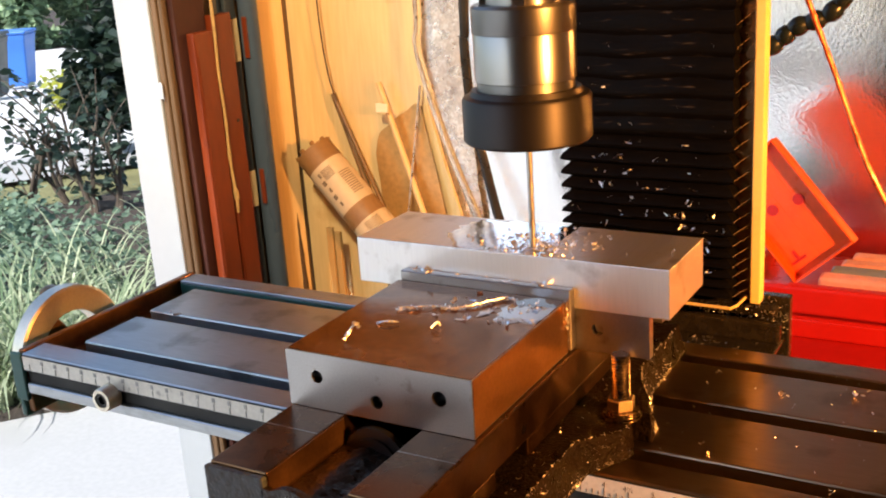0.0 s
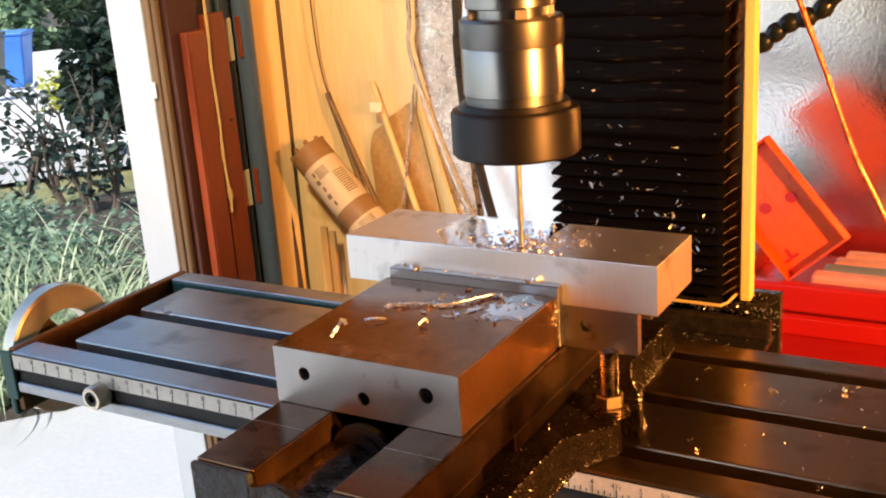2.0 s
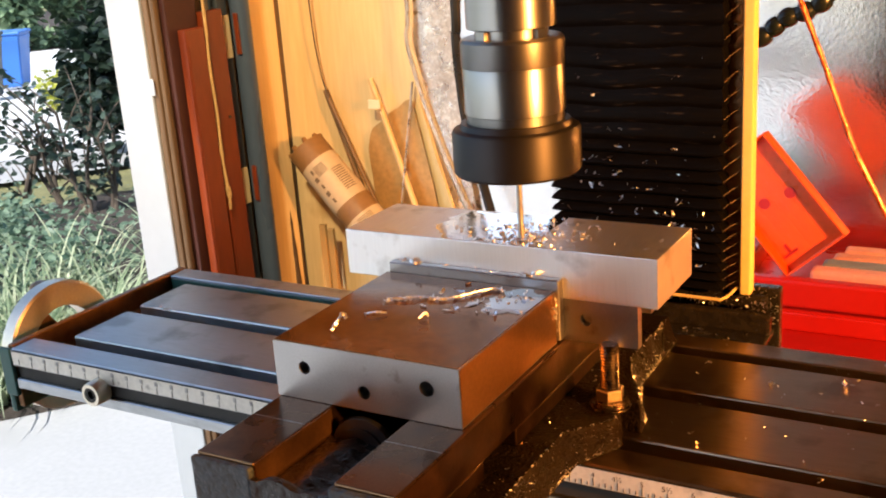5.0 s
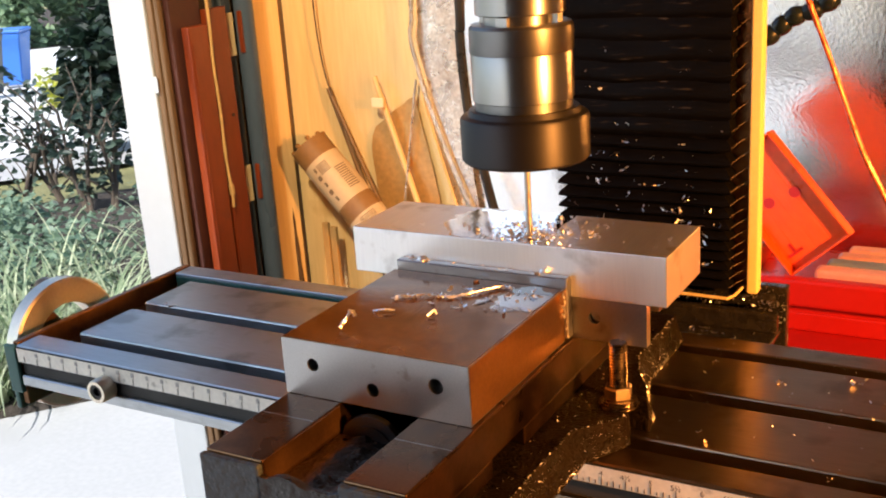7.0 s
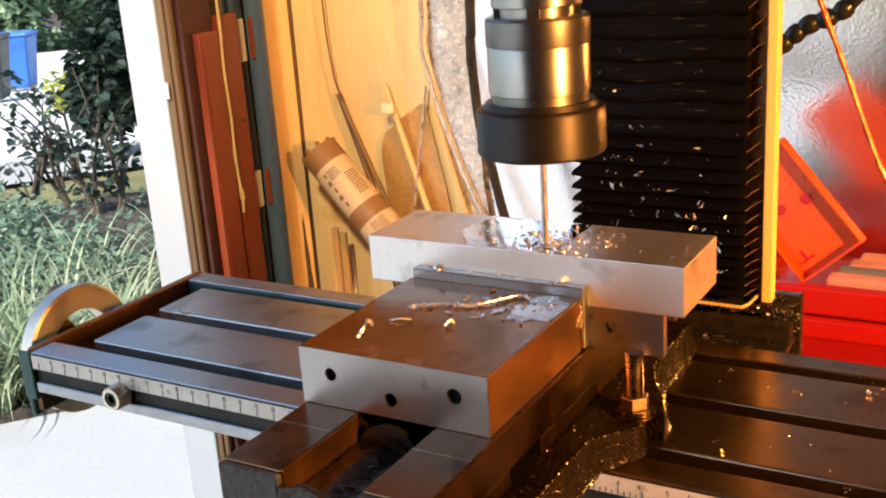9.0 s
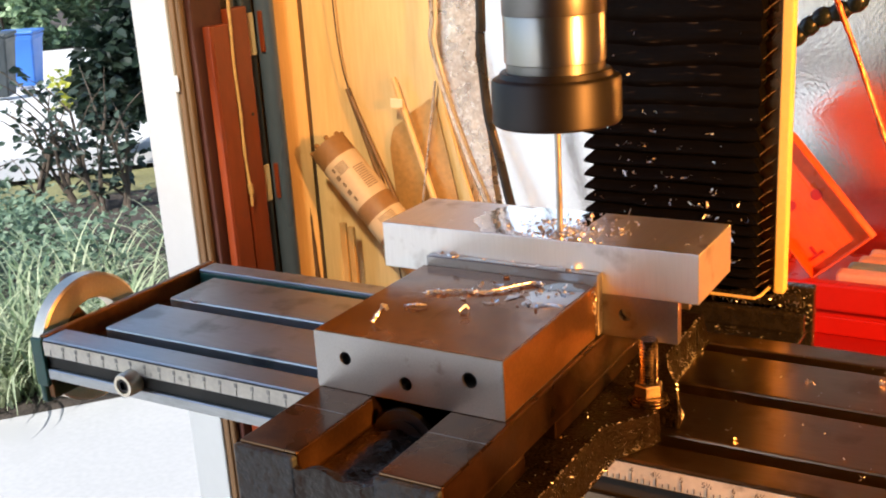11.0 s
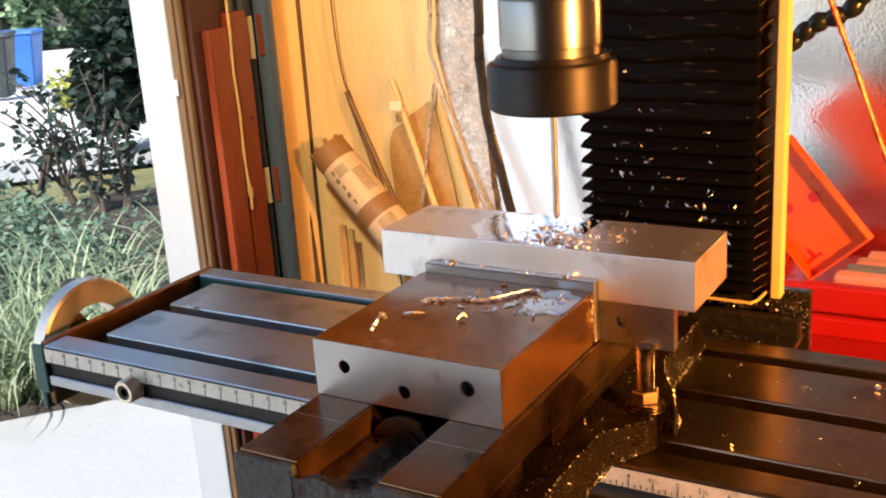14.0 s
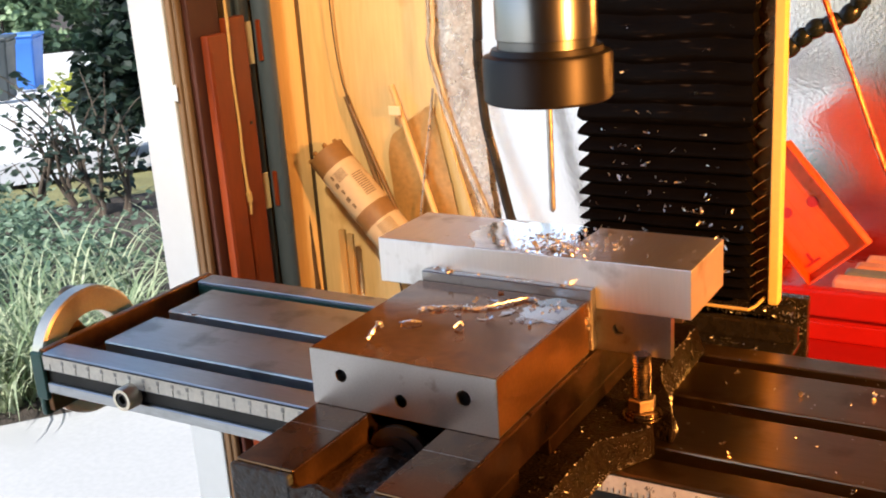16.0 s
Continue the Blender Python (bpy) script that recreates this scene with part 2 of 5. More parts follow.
M["twine"] = mat("dark_brown_cord", (0.05, 0.03, 0.018), 0.7, 0.0, 0.3, 90, 400, 0.4)
M["copper"] = mat("orange_copper_cord", (0.62, 0.13, 0.05), 0.3, 0.45, 0.25, 120, 500, 0.4, rvar=0.1)
M["teal_plastic"] = mat("dark_teal_plastic", (0.010, 0.018, 0.028), 0.3, 0.0, 0.15, 40, 200, 0.05)
M["cream"] = mat("cream_rubber_strip", (0.62, 0.48, 0.20), 0.5, 0.0, 0.1, 40, 200, 0.1)


def foil_material():
    m = mat("crinkled_silver_foil", (0.95, 0.95, 0.955), 0.17, 1.0, 0.04, 10, 300, 0.0, rvar=0.04)
    n, l = m.node_tree.nodes, m.node_tree.links
    co, vo, no = n.new("ShaderNodeTexCoord"), n.new("ShaderNodeTexVoronoi"), n.new("ShaderNodeTexNoise")
    vo.inputs["Scale"].default_value, no.inputs["Scale"].default_value = 300, 60
    vo.feature = "SMOOTH_F1"
    l.new(co.outputs["Object"], vo.inputs["Vector"])
    l.new(co.outputs["Object"], no.inputs["Vector"])
    s = n.new("ShaderNodeMath")
    s.operation = "MULTIPLY_ADD"
    s.inputs[1].default_value = 0.5
    l.new(no.outputs["Fac"], s.inputs[0])
    l.new(vo.outputs["Distance"], s.inputs[2])
    b = n.new("ShaderNodeBump")
    b.inputs["Strength"].default_value, b.inputs["Distance"].default_value = 0.15, 0.0007
    l.new(s.outputs[0], b.inputs["Height"])
    l.new(b.outputs[0], n["Principled BSDF"].inputs["Normal"])
    return m


def turned(m, amount=0.6):
    """Fine turning marks round z, which draw highlights out along the axis."""
    n = m.node_tree.nodes
    tan = n.new("ShaderNodeTangent")
    tan.direction_type, tan.axis = "RADIAL", "Z"
    b = n["Principled BSDF"]
    b.inputs["Anisotropic"].default_value, b.inputs["Anisotropic Rotation"].default_value = amount, 0.25
    m.node_tree.links.new(tan.outputs[0], b.inputs["Tangent"])


turned(M["chuck"])
turned(M["nut"])
turned(M["dull"])
M["foil"] = foil_material()


def clear_material(name, color, rough=0.08):
    m = bpy.data.materials.new(name)
    m.use_nodes = True
    b = m.node_tree.nodes["Principled BSDF"]
    b.inputs["Base Color"].default_value = (*color, 1)
    b.inputs["Transmission Weight"].default_value, b.inputs["Roughness"].default_value, b.inputs["IOR"].default_value = 0.92, rough, 1.4
    return m


M["clear"] = clear_material("clear_vinyl", (0.95, 0.92, 0.88), 0.05)


# ---- mesh helpers ----
def part(name, bm, material, parent=None, label="", smooth=False):
    me = bpy.data.meshes.new(name)
    bmesh.ops.recalc_face_normals(bm, faces=bm.faces)
    bm.to_mesh(me)
    bm.free()
    for m in material if isinstance(material, (list, tuple)) else [material]:
        me.materials.append(m)
    if smooth:
        me.polygons.foreach_set("use_smooth", [True] * len(me.polygons))
        me.set_sharp_from_angle(angle=radians(38))
    ob = new(name, me)
    ob.parent = parent
    if label:
        ob["label"] = label
    return ob


def thing(name, label, category, group="", at=(0, 0, 0), kind=""):
    ob = new(name)
    ob.location = at
    ob.empty_display_size = 0.02
    return tagged(ob, label, category, group, kind)


def box(bm, x0, x1, y0, y1, z0, z1, bevel=0.0, seg=2):
    r = bmesh.ops.create_cube(bm, size=1.0, matrix=Matrix.LocRotScale(((x0 + x1) / 2, (y0 + y1) / 2, (z0 + z1) / 2), None, (x1 - x0, y1 - y0, z1 - z0)))
    if bevel:
        edges = list({e for v in r["verts"] for e in v.link_edges})
        bmesh.ops.bevel(bm, geom=edges, offset=bevel, segments=seg, affect="EDGES", profile=0.5)
    return bm


def boxed(x0, x1, y0, y1, z0, z1, bevel=0.0, seg=2):
    return box(bmesh.new(), x0, x1, y0, y1, z0, z1, bevel, seg)


def lathe(bm, profile, n=48, m=None):
    """A turned shape about z from rows of radius and height."""
    m = m or Matrix()
    rings = []
    for r, z in profile:
        if r < 1e-6:
            rings.append([bm.verts.new(m @ Vector((0, 0, z)))])
        else:
            rings.append([bm.verts.new(m @ Vector((r * math.cos(2 * math.pi * k / n), r * math.sin(2 * math.pi * k / n), z))) for k in range(n)])
    for a, b in zip(rings, rings[1:]):
        for k in range(n):
            q = [a[k % len(a)], a[(k + 1) % len(a)], b[(k + 1) % len(b)], b[k % len(b)]]
            q = list(dict.fromkeys(q))
            if len(q) > 2:
                bm.faces.new(q)
    return bm


def smooth_path(points, steps=8):
    pts = [Vector(p) for p in points]
    pts = [2 * pts[0] - pts[1]] + pts + [2 * pts[-1] - pts[-2]]
    out = []
    for a, b, c, d in zip(pts, pts[1:], pts[2:], pts[3:]):
        for k in range(steps):
            t = k / steps
            out.append(0.5 * (2 * b + (c - a) * t + (2 * a - 5 * b + 4 * c - d) * t * t + (3 * b - a - 3 * c + d) * t ** 3))
    return out + [pts[-2]]


def tube(bm, path, radius, n=8, radii=None):
    rings = []
    for k, p in enumerate(path):
        d = (path[min(k + 1, len(path) - 1)] - path[max(k - 1, 0)]).normalized()
        side = d.cross(Vector((0.31, 0.22, 0.92)) if abs(d.z) < 0.9 else Vector((1, 0.1, 0))).normalized()
        up = side.cross(d)
        r = radii[k] if radii else radius
        rings.append([bm.verts.new(p + r * (math.cos(2 * math.pi * j / n) * side + math.sin(2 * math.pi * j / n) * up)) for j in range(n)])
    for a, b in zip(rings, rings[1:]):
        for j in range(n):
            bm.faces.new((a[j], a[(j + 1) % n], b[(j + 1) % n], b[j]))
    bm.faces.new(rings[0])
    bm.faces.new(rings[-1])
    return bm


def outline_prism(bm, outline, z0, z1, bevel=0.0):
    """A slab with the given outline in x and y."""
    low = [bm.verts.new((x, y, z0)) for x, y in outline]
    top = [bm.verts.new((x, y, z1)) for x, y in outline]
    n = len(low)
    bm.faces.new(low[::-1])
    cap = bm.faces.new(top)
    for k in range(n):
        bm.faces.new((low[k], low[(k + 1) % n], top[(k + 1) % n], top[k]))
    if bevel:
        bmesh.ops.bevel(bm, geom=list(cap.edges), offset=bevel, segments=2, affect="EDGES", profile=0.5)
    return bm


def drilled_box(x0, x1, y0, y1, z0, z1, holes, deep=0.02, n=20):
    """A block whose front face (towards -y) has round holes: rows of x, z and radius."""
    bm = bmesh.new()

    def ring(points):
        vs = [bm.verts.new(p) for p in points]
        return vs, [bm.edges.new((vs[k], vs[(k + 1) % len(vs)])) for k in range(len(vs))]

    front, edges = ring([(x0, y0, z0), (x1, y0, z0), (x1, y0, z1), (x0, y0, z1)])
    holes_v = []
    for hx, hz, r in holes:
        vs, es = ring([(hx + r * math.cos(2 * math.pi * k / n), y0, hz + r * math.sin(2 * math.pi * k / n)) for k in range(n)])
        holes_v.append((vs, hx, hz, r))
        edges += es
    bmesh.ops.triangle_fill(bm, edges=edges, use_beauty=True, use_dissolve=False)
    for vs, hx, hz, r in holes_v:
        inner = [bm.verts.new((v.co.x, y0 + deep, v.co.z)) for v in vs]
        for k in range(n):
            bm.faces.new((vs[k], vs[(k + 1) % n], inner[(k + 1) % n], inner[k]))
        bm.faces.new(inner)
    back = [bm.verts.new((v.co.x, y1, v.co.z)) for v in front]
    for k in range(4):
        bm.faces.new((front[k], front[(k + 1) % 4], back[(k + 1) % 4], back[k]))
    bm.faces.new(back)
    return bm


def single(name, bm, material, label, category, group="", kind="", smooth=False):
    return tagged(part(name, bm, material, None, "", smooth), label, category, group, kind)


rng = random.Random(7)


def chips(bm, n, place, size=(0.0012, 0.004), up=None):
    """Small curled shavings: bent ribbons of two or three faces."""
    for _ in range(n):
        p, nrm = place()
        s = rng.uniform(*size)
        w = s * rng.uniform(0.25, 0.5)
        turn = Matrix.Rotation(rng.uniform(0, 6.28), 3, "Z") @ Matrix.Rotation(rng.uniform(-0.7, 0.7), 3, "X")
        base = nrm.to_track_quat("Z", "Y").to_matrix() @ turn
        k, curl = rng.randint(3, 5), rng.uniform(0.4, 1.3)
        row = []
        for j in range(k):
            a = curl * (j - (k - 1) / 2)
            q = Vector((s * math.sin(a) / max(curl, 0.5) / 1.5, 0, s * 0.45 * (1 - math.cos(a)) + 0.0002))
            row.append([bm.verts.new(Vector(p) + base @ (q + Vector((0, e * w / 2, abs(e) * 0.1 * w + e * w * 0.25)))) for e in (-1, 1)])
        for a, b in zip(row, row[1:]):
            bm.faces.new((a[0], a[1], b[1], b[0]))
    return bm


# ---- the room ----
WX, NY = -0.635, 0.87          # inner faces of the door wall and of the back wall
FLOOR, CEIL = -1.05, 1.45
single("floor", boxed(-0.74, 2.6, -5.0, NY + 0.12, FLOOR - 0.12, FLOOR), M["floor"], "grey concrete garage floor", "floor", kind="structure")
# Unseen ceiling, added to keep out the sky and darken reflections.
single("ceiling", boxed(-0.74, 2.6, -5.0, NY + 0.12, CEIL, CEIL + 0.1), M["ceiling"], "unseen brown boarded garage ceiling", "ceiling", kind="structure")
single("wall_north", boxed(-0.74, 2.6, NY, NY + 0.12, FLOOR, CEIL), M["wall"], "plain garage back wall behind the mill", "wall", kind="structure")
# Unseen side and rear walls, added to close off the light.
single("wall_east", boxed(2.5, 2.6, -5.0, NY, FLOOR, CEIL), M["wall"], "plain unseen garage side wall", "wall", kind="structure")
single("wall_south", boxed(-0.74, 2.5, -5.1, -5.0, FLOOR, CEIL), M["wall"], "plain unseen garage rear wall", "wall", kind="structure")
bm = boxed(-0.74, WX, 0.632, NY, FLOOR, CEIL)
# Opening reaches y -4.3 so the foil mirrors the bright driveway.
box(bm, -0.74, WX, -5.0, -4.3, FLOOR, CEIL)
box(bm, -0.74, WX, -4.3, 0.632, 1.15, CEIL)
single("wall_west", bm, M["wall"], "garage front wall with the open door", "wall", kind="structure")
single("door_jamb", boxed(-0.693, -0.6365, 0.585, 0.632, FLOOR, 1.15, 0.002), M["white"], "white painted wooden door jamb, worn at the edge", "door jamb", kind="structure")
single("paint_chip", boxed(-0.6368, -0.6305, 0.5842, 0.5849, 0.074, 0.094, 0.0003), M["white"], "torn flake of white paint on the jamb", "paint flake")
bm = boxed(-0.6362, -0.6270, 0.5880, 0.6000, FLOOR, 1.15, 0.002)
box(bm, -0.6268, -0.6190, 0.5900, 0.6000, FLOOR, 1.15, 0.003)
single("trim", bm, M["casing"], "brown stained wooden door casing", "trim", kind="structure")

# foil sheet, plywood panel and film on the back wall
bm = bmesh.new()
bmesh.ops.create_grid(bm, x_segments=90, y_segments=60, size=0.5)
for v in bm.verts:
    x, z = -0.46 + (v.co.x + 0.5) * 2.0, -0.75 + (v.co.y + 0.5) * 1.7
    v.co = Vector((x, NY - 0.012 + 0.004 * noise.noise(Vector((x * 5, z * 5, 0.3))), z))
single("foil_sheet", bm, M["foil"], "crinkled silver foil insulation sheet on the back wall", "insulation sheet", smooth=True)
bm = bmesh.new()
bmesh.ops.create_grid(bm, x_segments=40, y_segments=30, size=0.5)
for v in bm.verts:
    u, w = v.co.x + 0.5, v.co.y + 0.5
    z = -1.0 + w * 1.9
    right = -0.420 + 0.18 * max(0.0, 0.068 - z) + 0.12 * max(0.0, -0.006 - z)
    x = -0.632 + u * (right + 0.632)
    v.co = Vector((x, NY - 0.028 - 0.006 * u * u + 0.003 * noise.noise(Vector((x * 6, z * 3, 4))), z))
r = bmesh.ops.extrude_face_region(bm, geom=bm.faces[:])
for v in r["geom"]:
    if isinstance(v, bmesh.types.BMVert):
        v.co.y += 0.006
sheet = bmesh.new()
bmesh.ops.create_grid(sheet, x_segments=24, y_segments=60, size=0.5)
for v in sheet.verts:
    u, w = v.co.x + 0.5, v.co.y + 0.5
    z = -0.30 + w * 1.1
    right = -0.366 + 0.10 * max(0.0, 0.085 - z) + 0.12 * max(0.0, z - 0.085) + 0.004 * noise.noise(Vector((z * 30, 2, 0)))
    x = -0.47 + u * (right + 0.47)
    v.co = Vector((x, NY - 0.021 + 0.003 * noise.noise(Vector((x * 40, z * 25, 9))), z))
r = bmesh.ops.extrude_face_region(sheet, geom=sheet.faces[:])
for v in r["geom"]:
    if isinstance(v, bmesh.types.BMVert):
        v.co.y += 0.001
single("clouded_sheet", sheet, M["cloudy"], "clouded greyish plastic sheet hanging behind the hose", "plastic sheet", smooth=True)
single("plywood_batten", boxed(-0.634, -0.628, 0.742, 0.828, FLOOR, 1.1, 0.001), M["ply"], "narrow pale plywood strip in the corner", "panel")
single("plywood_sheet", bm, M["ply"], "pale warm plywood panel leaning on the back wall", "panel", smooth=True)

# ---- bench and mill ----
bench = thing("workbench", "plain brown wooden workbench under the mill", "workbench")
part("benchtop", boxed(-0.32, 1.3, -0.02, 0.83, -0.36, -0.32, 0.004), M["trim_wood"], bench)
for x in (-0.25, 1.22):
    for y in (0.05, 0.76):
        part("leg", boxed(x, x + 0.07, y, y + 0.07, FLOOR, -0.36, 0.004), M["trim_wood"], bench)

base = thing("machine_pedestal", "teal painted cast iron base and saddle of the mill", "milling machine")
part("base_casting", boxed(-0.06, 0.20, 0.04, 0.52, -0.32, -0.12, 0.012), M["teal"], base)
part("saddle", boxed(-0.02, 0.16, 0.06, 0.29, -0.12, -0.0452, 0.006), M["teal"], base)

TL, TR = -0.2945, 0.42
table = thing("milling_table", "ground steel milling table with T-slots and inch scale", "milling table")
part("table_core", boxed(TL, TR, 0.0980, 0.2300, -0.045, -0.0302), M["table"], table)
part("table_bed", boxed(TL, TR, 0.0778, 0.2495, -0.0300, -0.0165), M["table"], table)
part("front_rail", boxed(TL, TR, 0.0735, 0.0940, -0.0125, 0.0, 0.0008, 1), M["table"], table)
part("back_rail", boxed(TL, TR, 0.2315, 0.2500, -0.0125, 0.0, 0.0008, 1), M["table"], table)
for y0, y1 in ((0.1065, 0.1575), (0.1705, 0.2205)):
    part("table_slab", boxed(TL + 0.0258, TR - 0.03, y0, y1, -0.0115, 0.0, 0.0012, 2), M["table"], table)
for y0, y1 in ((0.0778, 0.0905), (0.1105, 0.1535), (0.1745, 0.2165), (0.2355, 0.2495)):
    part("slot_web", boxed(TL + 0.0265, TR - 0.031, y0, y1, -0.0165, -0.0115), M["table"], table)
part("lower_lip", boxed(TL, TR, 0.0735, 0.0776, -0.0302, -0.0225, 0.0008, 1), M["table"], table)
# Black strip at the slot's back puts the slot's shade into colour.
part("stop_slot", boxed(TL, TR, 0.0762, 0.0775, -0.0226, -0.0124), M["ink"], table, "slot along the table front, its shade a black strip")
part("trough_floor", boxed(TL, TL + 0.0258, 0.0945, 0.2312, -0.0162, -0.0140), M["brown_steel"], table, "trough, the lamp's brown reflection in its colour")
bm = boxed(TL - 0.0060, TL - 0.0003, 0.0760, 0.2500, -0.046, 0.0012, 0.001)
part("end_plate", bm, M["brown_steel"], table, "steel end plate, brown lamplight in its colour")
bm = boxed(TL - 0.0120, TL - 0.0062, 0.0735, 0.2480, -0.050, -0.0025, 0.002)
box(bm, TL - 0.0118, TL - 0.0004, 0.0722, 0.0757, -0.036, -0.0006, 0.001)
part("end_bracket", bm, M["teal"], table, "teal painted end bracket")
part("slot_paint", boxed(TL + 0.003, -0.03, 0.2290, 0.2313, -0.0160, -0.0020), M["teal"], table, "teal painted slot side")
part("scale_strip", boxed(TL + 0.001, TR, 0.0726, 0.0734, -0.0118, -0.0016), M["strip"], table, "satin inch scale strip")
for z in (-0.0013, -0.0120):
    part("strip_edge", boxed(TL + 0.001, TR, 0.0724, 0.0734, z - 0.0003, z + 0.0002), M["ink"], table, "dark line along the scale")
INCH = 0.0254
for k in range(-34, 31):
    x = 0.1448 - 4.5 * INCH + k * INCH / 2
    for j in range(4):
        xt = x + j * INCH / 8
        h = 0.0042 if j == 0 else 0.0026 if j == 2 else 0.0018
        if TL + 0.004 < xt < TR and (xt > 0.1 or j == 0):
            part("tick", boxed(xt - 0.00018, xt + 0.00018, 0.0722, 0.0727, -0.0112, -0.0112 + h), M["ink"] if xt > 0.1 else M["faint"], table)
    if TL + 0.01 < x < 0.125 or 0.20 < x < 0.40:
        part("faint_mark", boxed(x - 0.0011, x + 0.0011, 0.0723, 0.0727, -0.0058, -0.0030), M["faint"], table)
    elif 0.125 <= x <= 0.20:
        n = abs(k) / 2
        text = ("%d" % n if n == int(n) else ("%d\u00bd" % int(n) if n > 1 else "\u00bd"))
        cu = bpy.data.curves.new("numeral", "FONT")
        cu.body, cu.size, cu.align_x = text, 0.0042, "CENTER"
        tmp = bpy.data.objects.new("tmp", cu)
        me = bpy.data.meshes.new_from_object(tmp)
        bpy.data.objects.remove(tmp)
        me.materials.append(M["ink"])
        ob = new("numeral", me)
        ob.parent = table
        ob.matrix_local = pose(x, 0.0722, -0.0064, 90)
bm = bmesh.new()
turn = pose(-0.2105, 0.0735, -0.0165, 90)
lathe(bm, [(0.0, 0.0), (0.0085, 0.0), (0.0080, 0.0095), (0.0074, 0.0105), (0.0052, 0.0105), (0.0050, 0.007), (0.0, 0.007)], 28, turn)
part("stop_screw", bm, M["brass"], table, "round knurled stop screw", True)
part("stop_socket", lathe(bmesh.new(), [(0.0048, 0.0072), (0.0048, 0.0098), (0.0030, 0.0098), (0.0026, 0.0074), (0, 0.0074)], 20, turn), M["black_gloss"], table, "dark hex socket", True)

wheel = thing("handwheel", "polished steel handwheel on the end of the table", "handwheel", at=(-0.3235, 0.1390, -0.0265))
m = pose(0, 0, 0, 0, -90, 0)
part("rim", lathe(bmesh.new(), [(0.030, -0.0050), (0.0470, -0.0055), (0.0488, -0.0040), (0.0488, 0.0065), (0.0470, 0.0080), (0.030, 0.0080), (0.030, -0.0050)], 64, m), M["brass"], wheel, "", True)
for a in (35, 155, 275):
    part("spoke", boxed(-0.0045, 0.0045, -0.0085, 0.0085, 0.008, 0.0315, 0.002), M["brown_steel"], wheel, "brown spoke").matrix_local = pose(0, 0, 0, a, 0, 0)
part("grip", lathe(bmesh.new(), [(0, 0), (0.006, 0), (0.0075, 0.006), (0.0075, 0.02), (0.005, 0.026), (0, 0.027)], 20, pose(-0.008, 0.012, 0.036, 0, -90, 0)), M["brown_steel"], wheel, "brown turning grip", True)
part("hub", lathe(bmesh.new(), [(0, 0.014), (0.008, 0.014), (0.0096, 0.012), (0.0096, -0.0110), (0, -0.0110)], 32, m), M["steel"], wheel, "", True)

# ---- vise ----
vise = thing("machine_vise", "oily steel milling vise bolted across the table", "vise")
RZ = 0.0484
FT = 0.0170                    # top of the flange
FOOT = [(0.1245, -0.056), (0.1243, 0.035), (0.1251, 0.070), (0.1330, 0.084), (0.1376, 0.0917), (0.1388, 0.0985), (0.1225, 0.0990), (0.1205, 0.1055), (0.1225, 0.1125), (0.1432, 0.1128),
        (0.1405, 0.128), (0.1300, 0.150), (0.1240, 0.170), (0.1234, 0.236), (-0.028, 0.236), (-0.028, 0.02), (-0.02, -0.02), (0.010, -0.050), (0.1035, -0.058)]
CREST = [(0.1190, -0.055), (0.1180, 0.035), (0.1185, 0.069), (0.1290, 0.0820), (0.1360, 0.0905), (0.1375, 0.0980), (0.1222, 0.0985), (0.1200, 0.1055), (0.1222, 0.1130), (0.1415, 0.1135),
         (0.1370, 0.128), (0.1255, 0.148), (0.1180, 0.168), (0.1185, 0.235), (-0.024, 0.232), (-0.024, 0.021), (-0.017, -0.018), (0.011, -0.047), (0.1030, -0.055)]


def cast_flange():
    """A cast skirt that flares from its crest down to its foot, uneven all round."""
    bm = bmesh.new()
    n, fine = len(FOOT), 6
    rings = []
    for w, z in ((1.0, 0.0004), (0.93, 0.0022), (0.55, 0.0060), (0.25, 0.0115), (0.06, 0.0160), (-0.04, FT)):
        ring = []
        for k in range(n):
            for q in range(fine):
                f = q / fine
                a = Vector(CREST[k]).lerp(Vector(CREST[(k + 1) % n]), f)
                b = Vector(FOOT[k]).lerp(Vector(FOOT[(k + 1) % n]), f)
                p = a.lerp(b, w)
                d = 0.0012 * noise.noise(Vector((p.x * 160, p.y * 160, z * 220))) if 0 < w < 1 else 0
                ring.append(bm.verts.new((p.x + d, p.y + d, z + (0.6 * d if w < 1 else 0))))
        rings.append(ring)
    for a, b in zip(rings, rings[1:]):
        for k in range(n * fine):
            m = (k + 1) % (n * fine)
            bm.faces.new((a[k], a[m], b[m], b[k]))
    bm.faces.new(rings[0])
    bm.faces.new(rings[-1])
    return bm


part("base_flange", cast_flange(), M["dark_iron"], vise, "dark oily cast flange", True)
bm = boxed(0.002, 0.0730, 0.0, 0.225, 0.0172, RZ - 0.010, 0.0015)
box(bm, 0.002, 0.1028, -0.0595, -0.0004, 0.002, 0.0225, 0.002)
box(bm, 0.0738, 0.1030, 0.206, 0.225, 0.0172, RZ - 0.010, 0.0015)
part("base_body", bm, M["oily_side"], vise)
part("rail", boxed(0.0005, 0.0318, -0.0600, 0.205, 0.0165, RZ, 0.0008), M["slide"], vise, "ground steel slide rail")
part("rail", boxed(0.0735, 0.1035, -0.0600, 0.205, 0.0270, RZ, 0.0008), M["slide"], vise, "ground steel slide rail")
for y0, y1 in ((-0.0598, 0.0140), (0.0475, 0.2048)):
    part("rail_web", boxed(0.0740, 0.1032, y0, y1, 0.0172, 0.0268, 0.0008), M["oily_side"], vise, "oil-blackened side web")
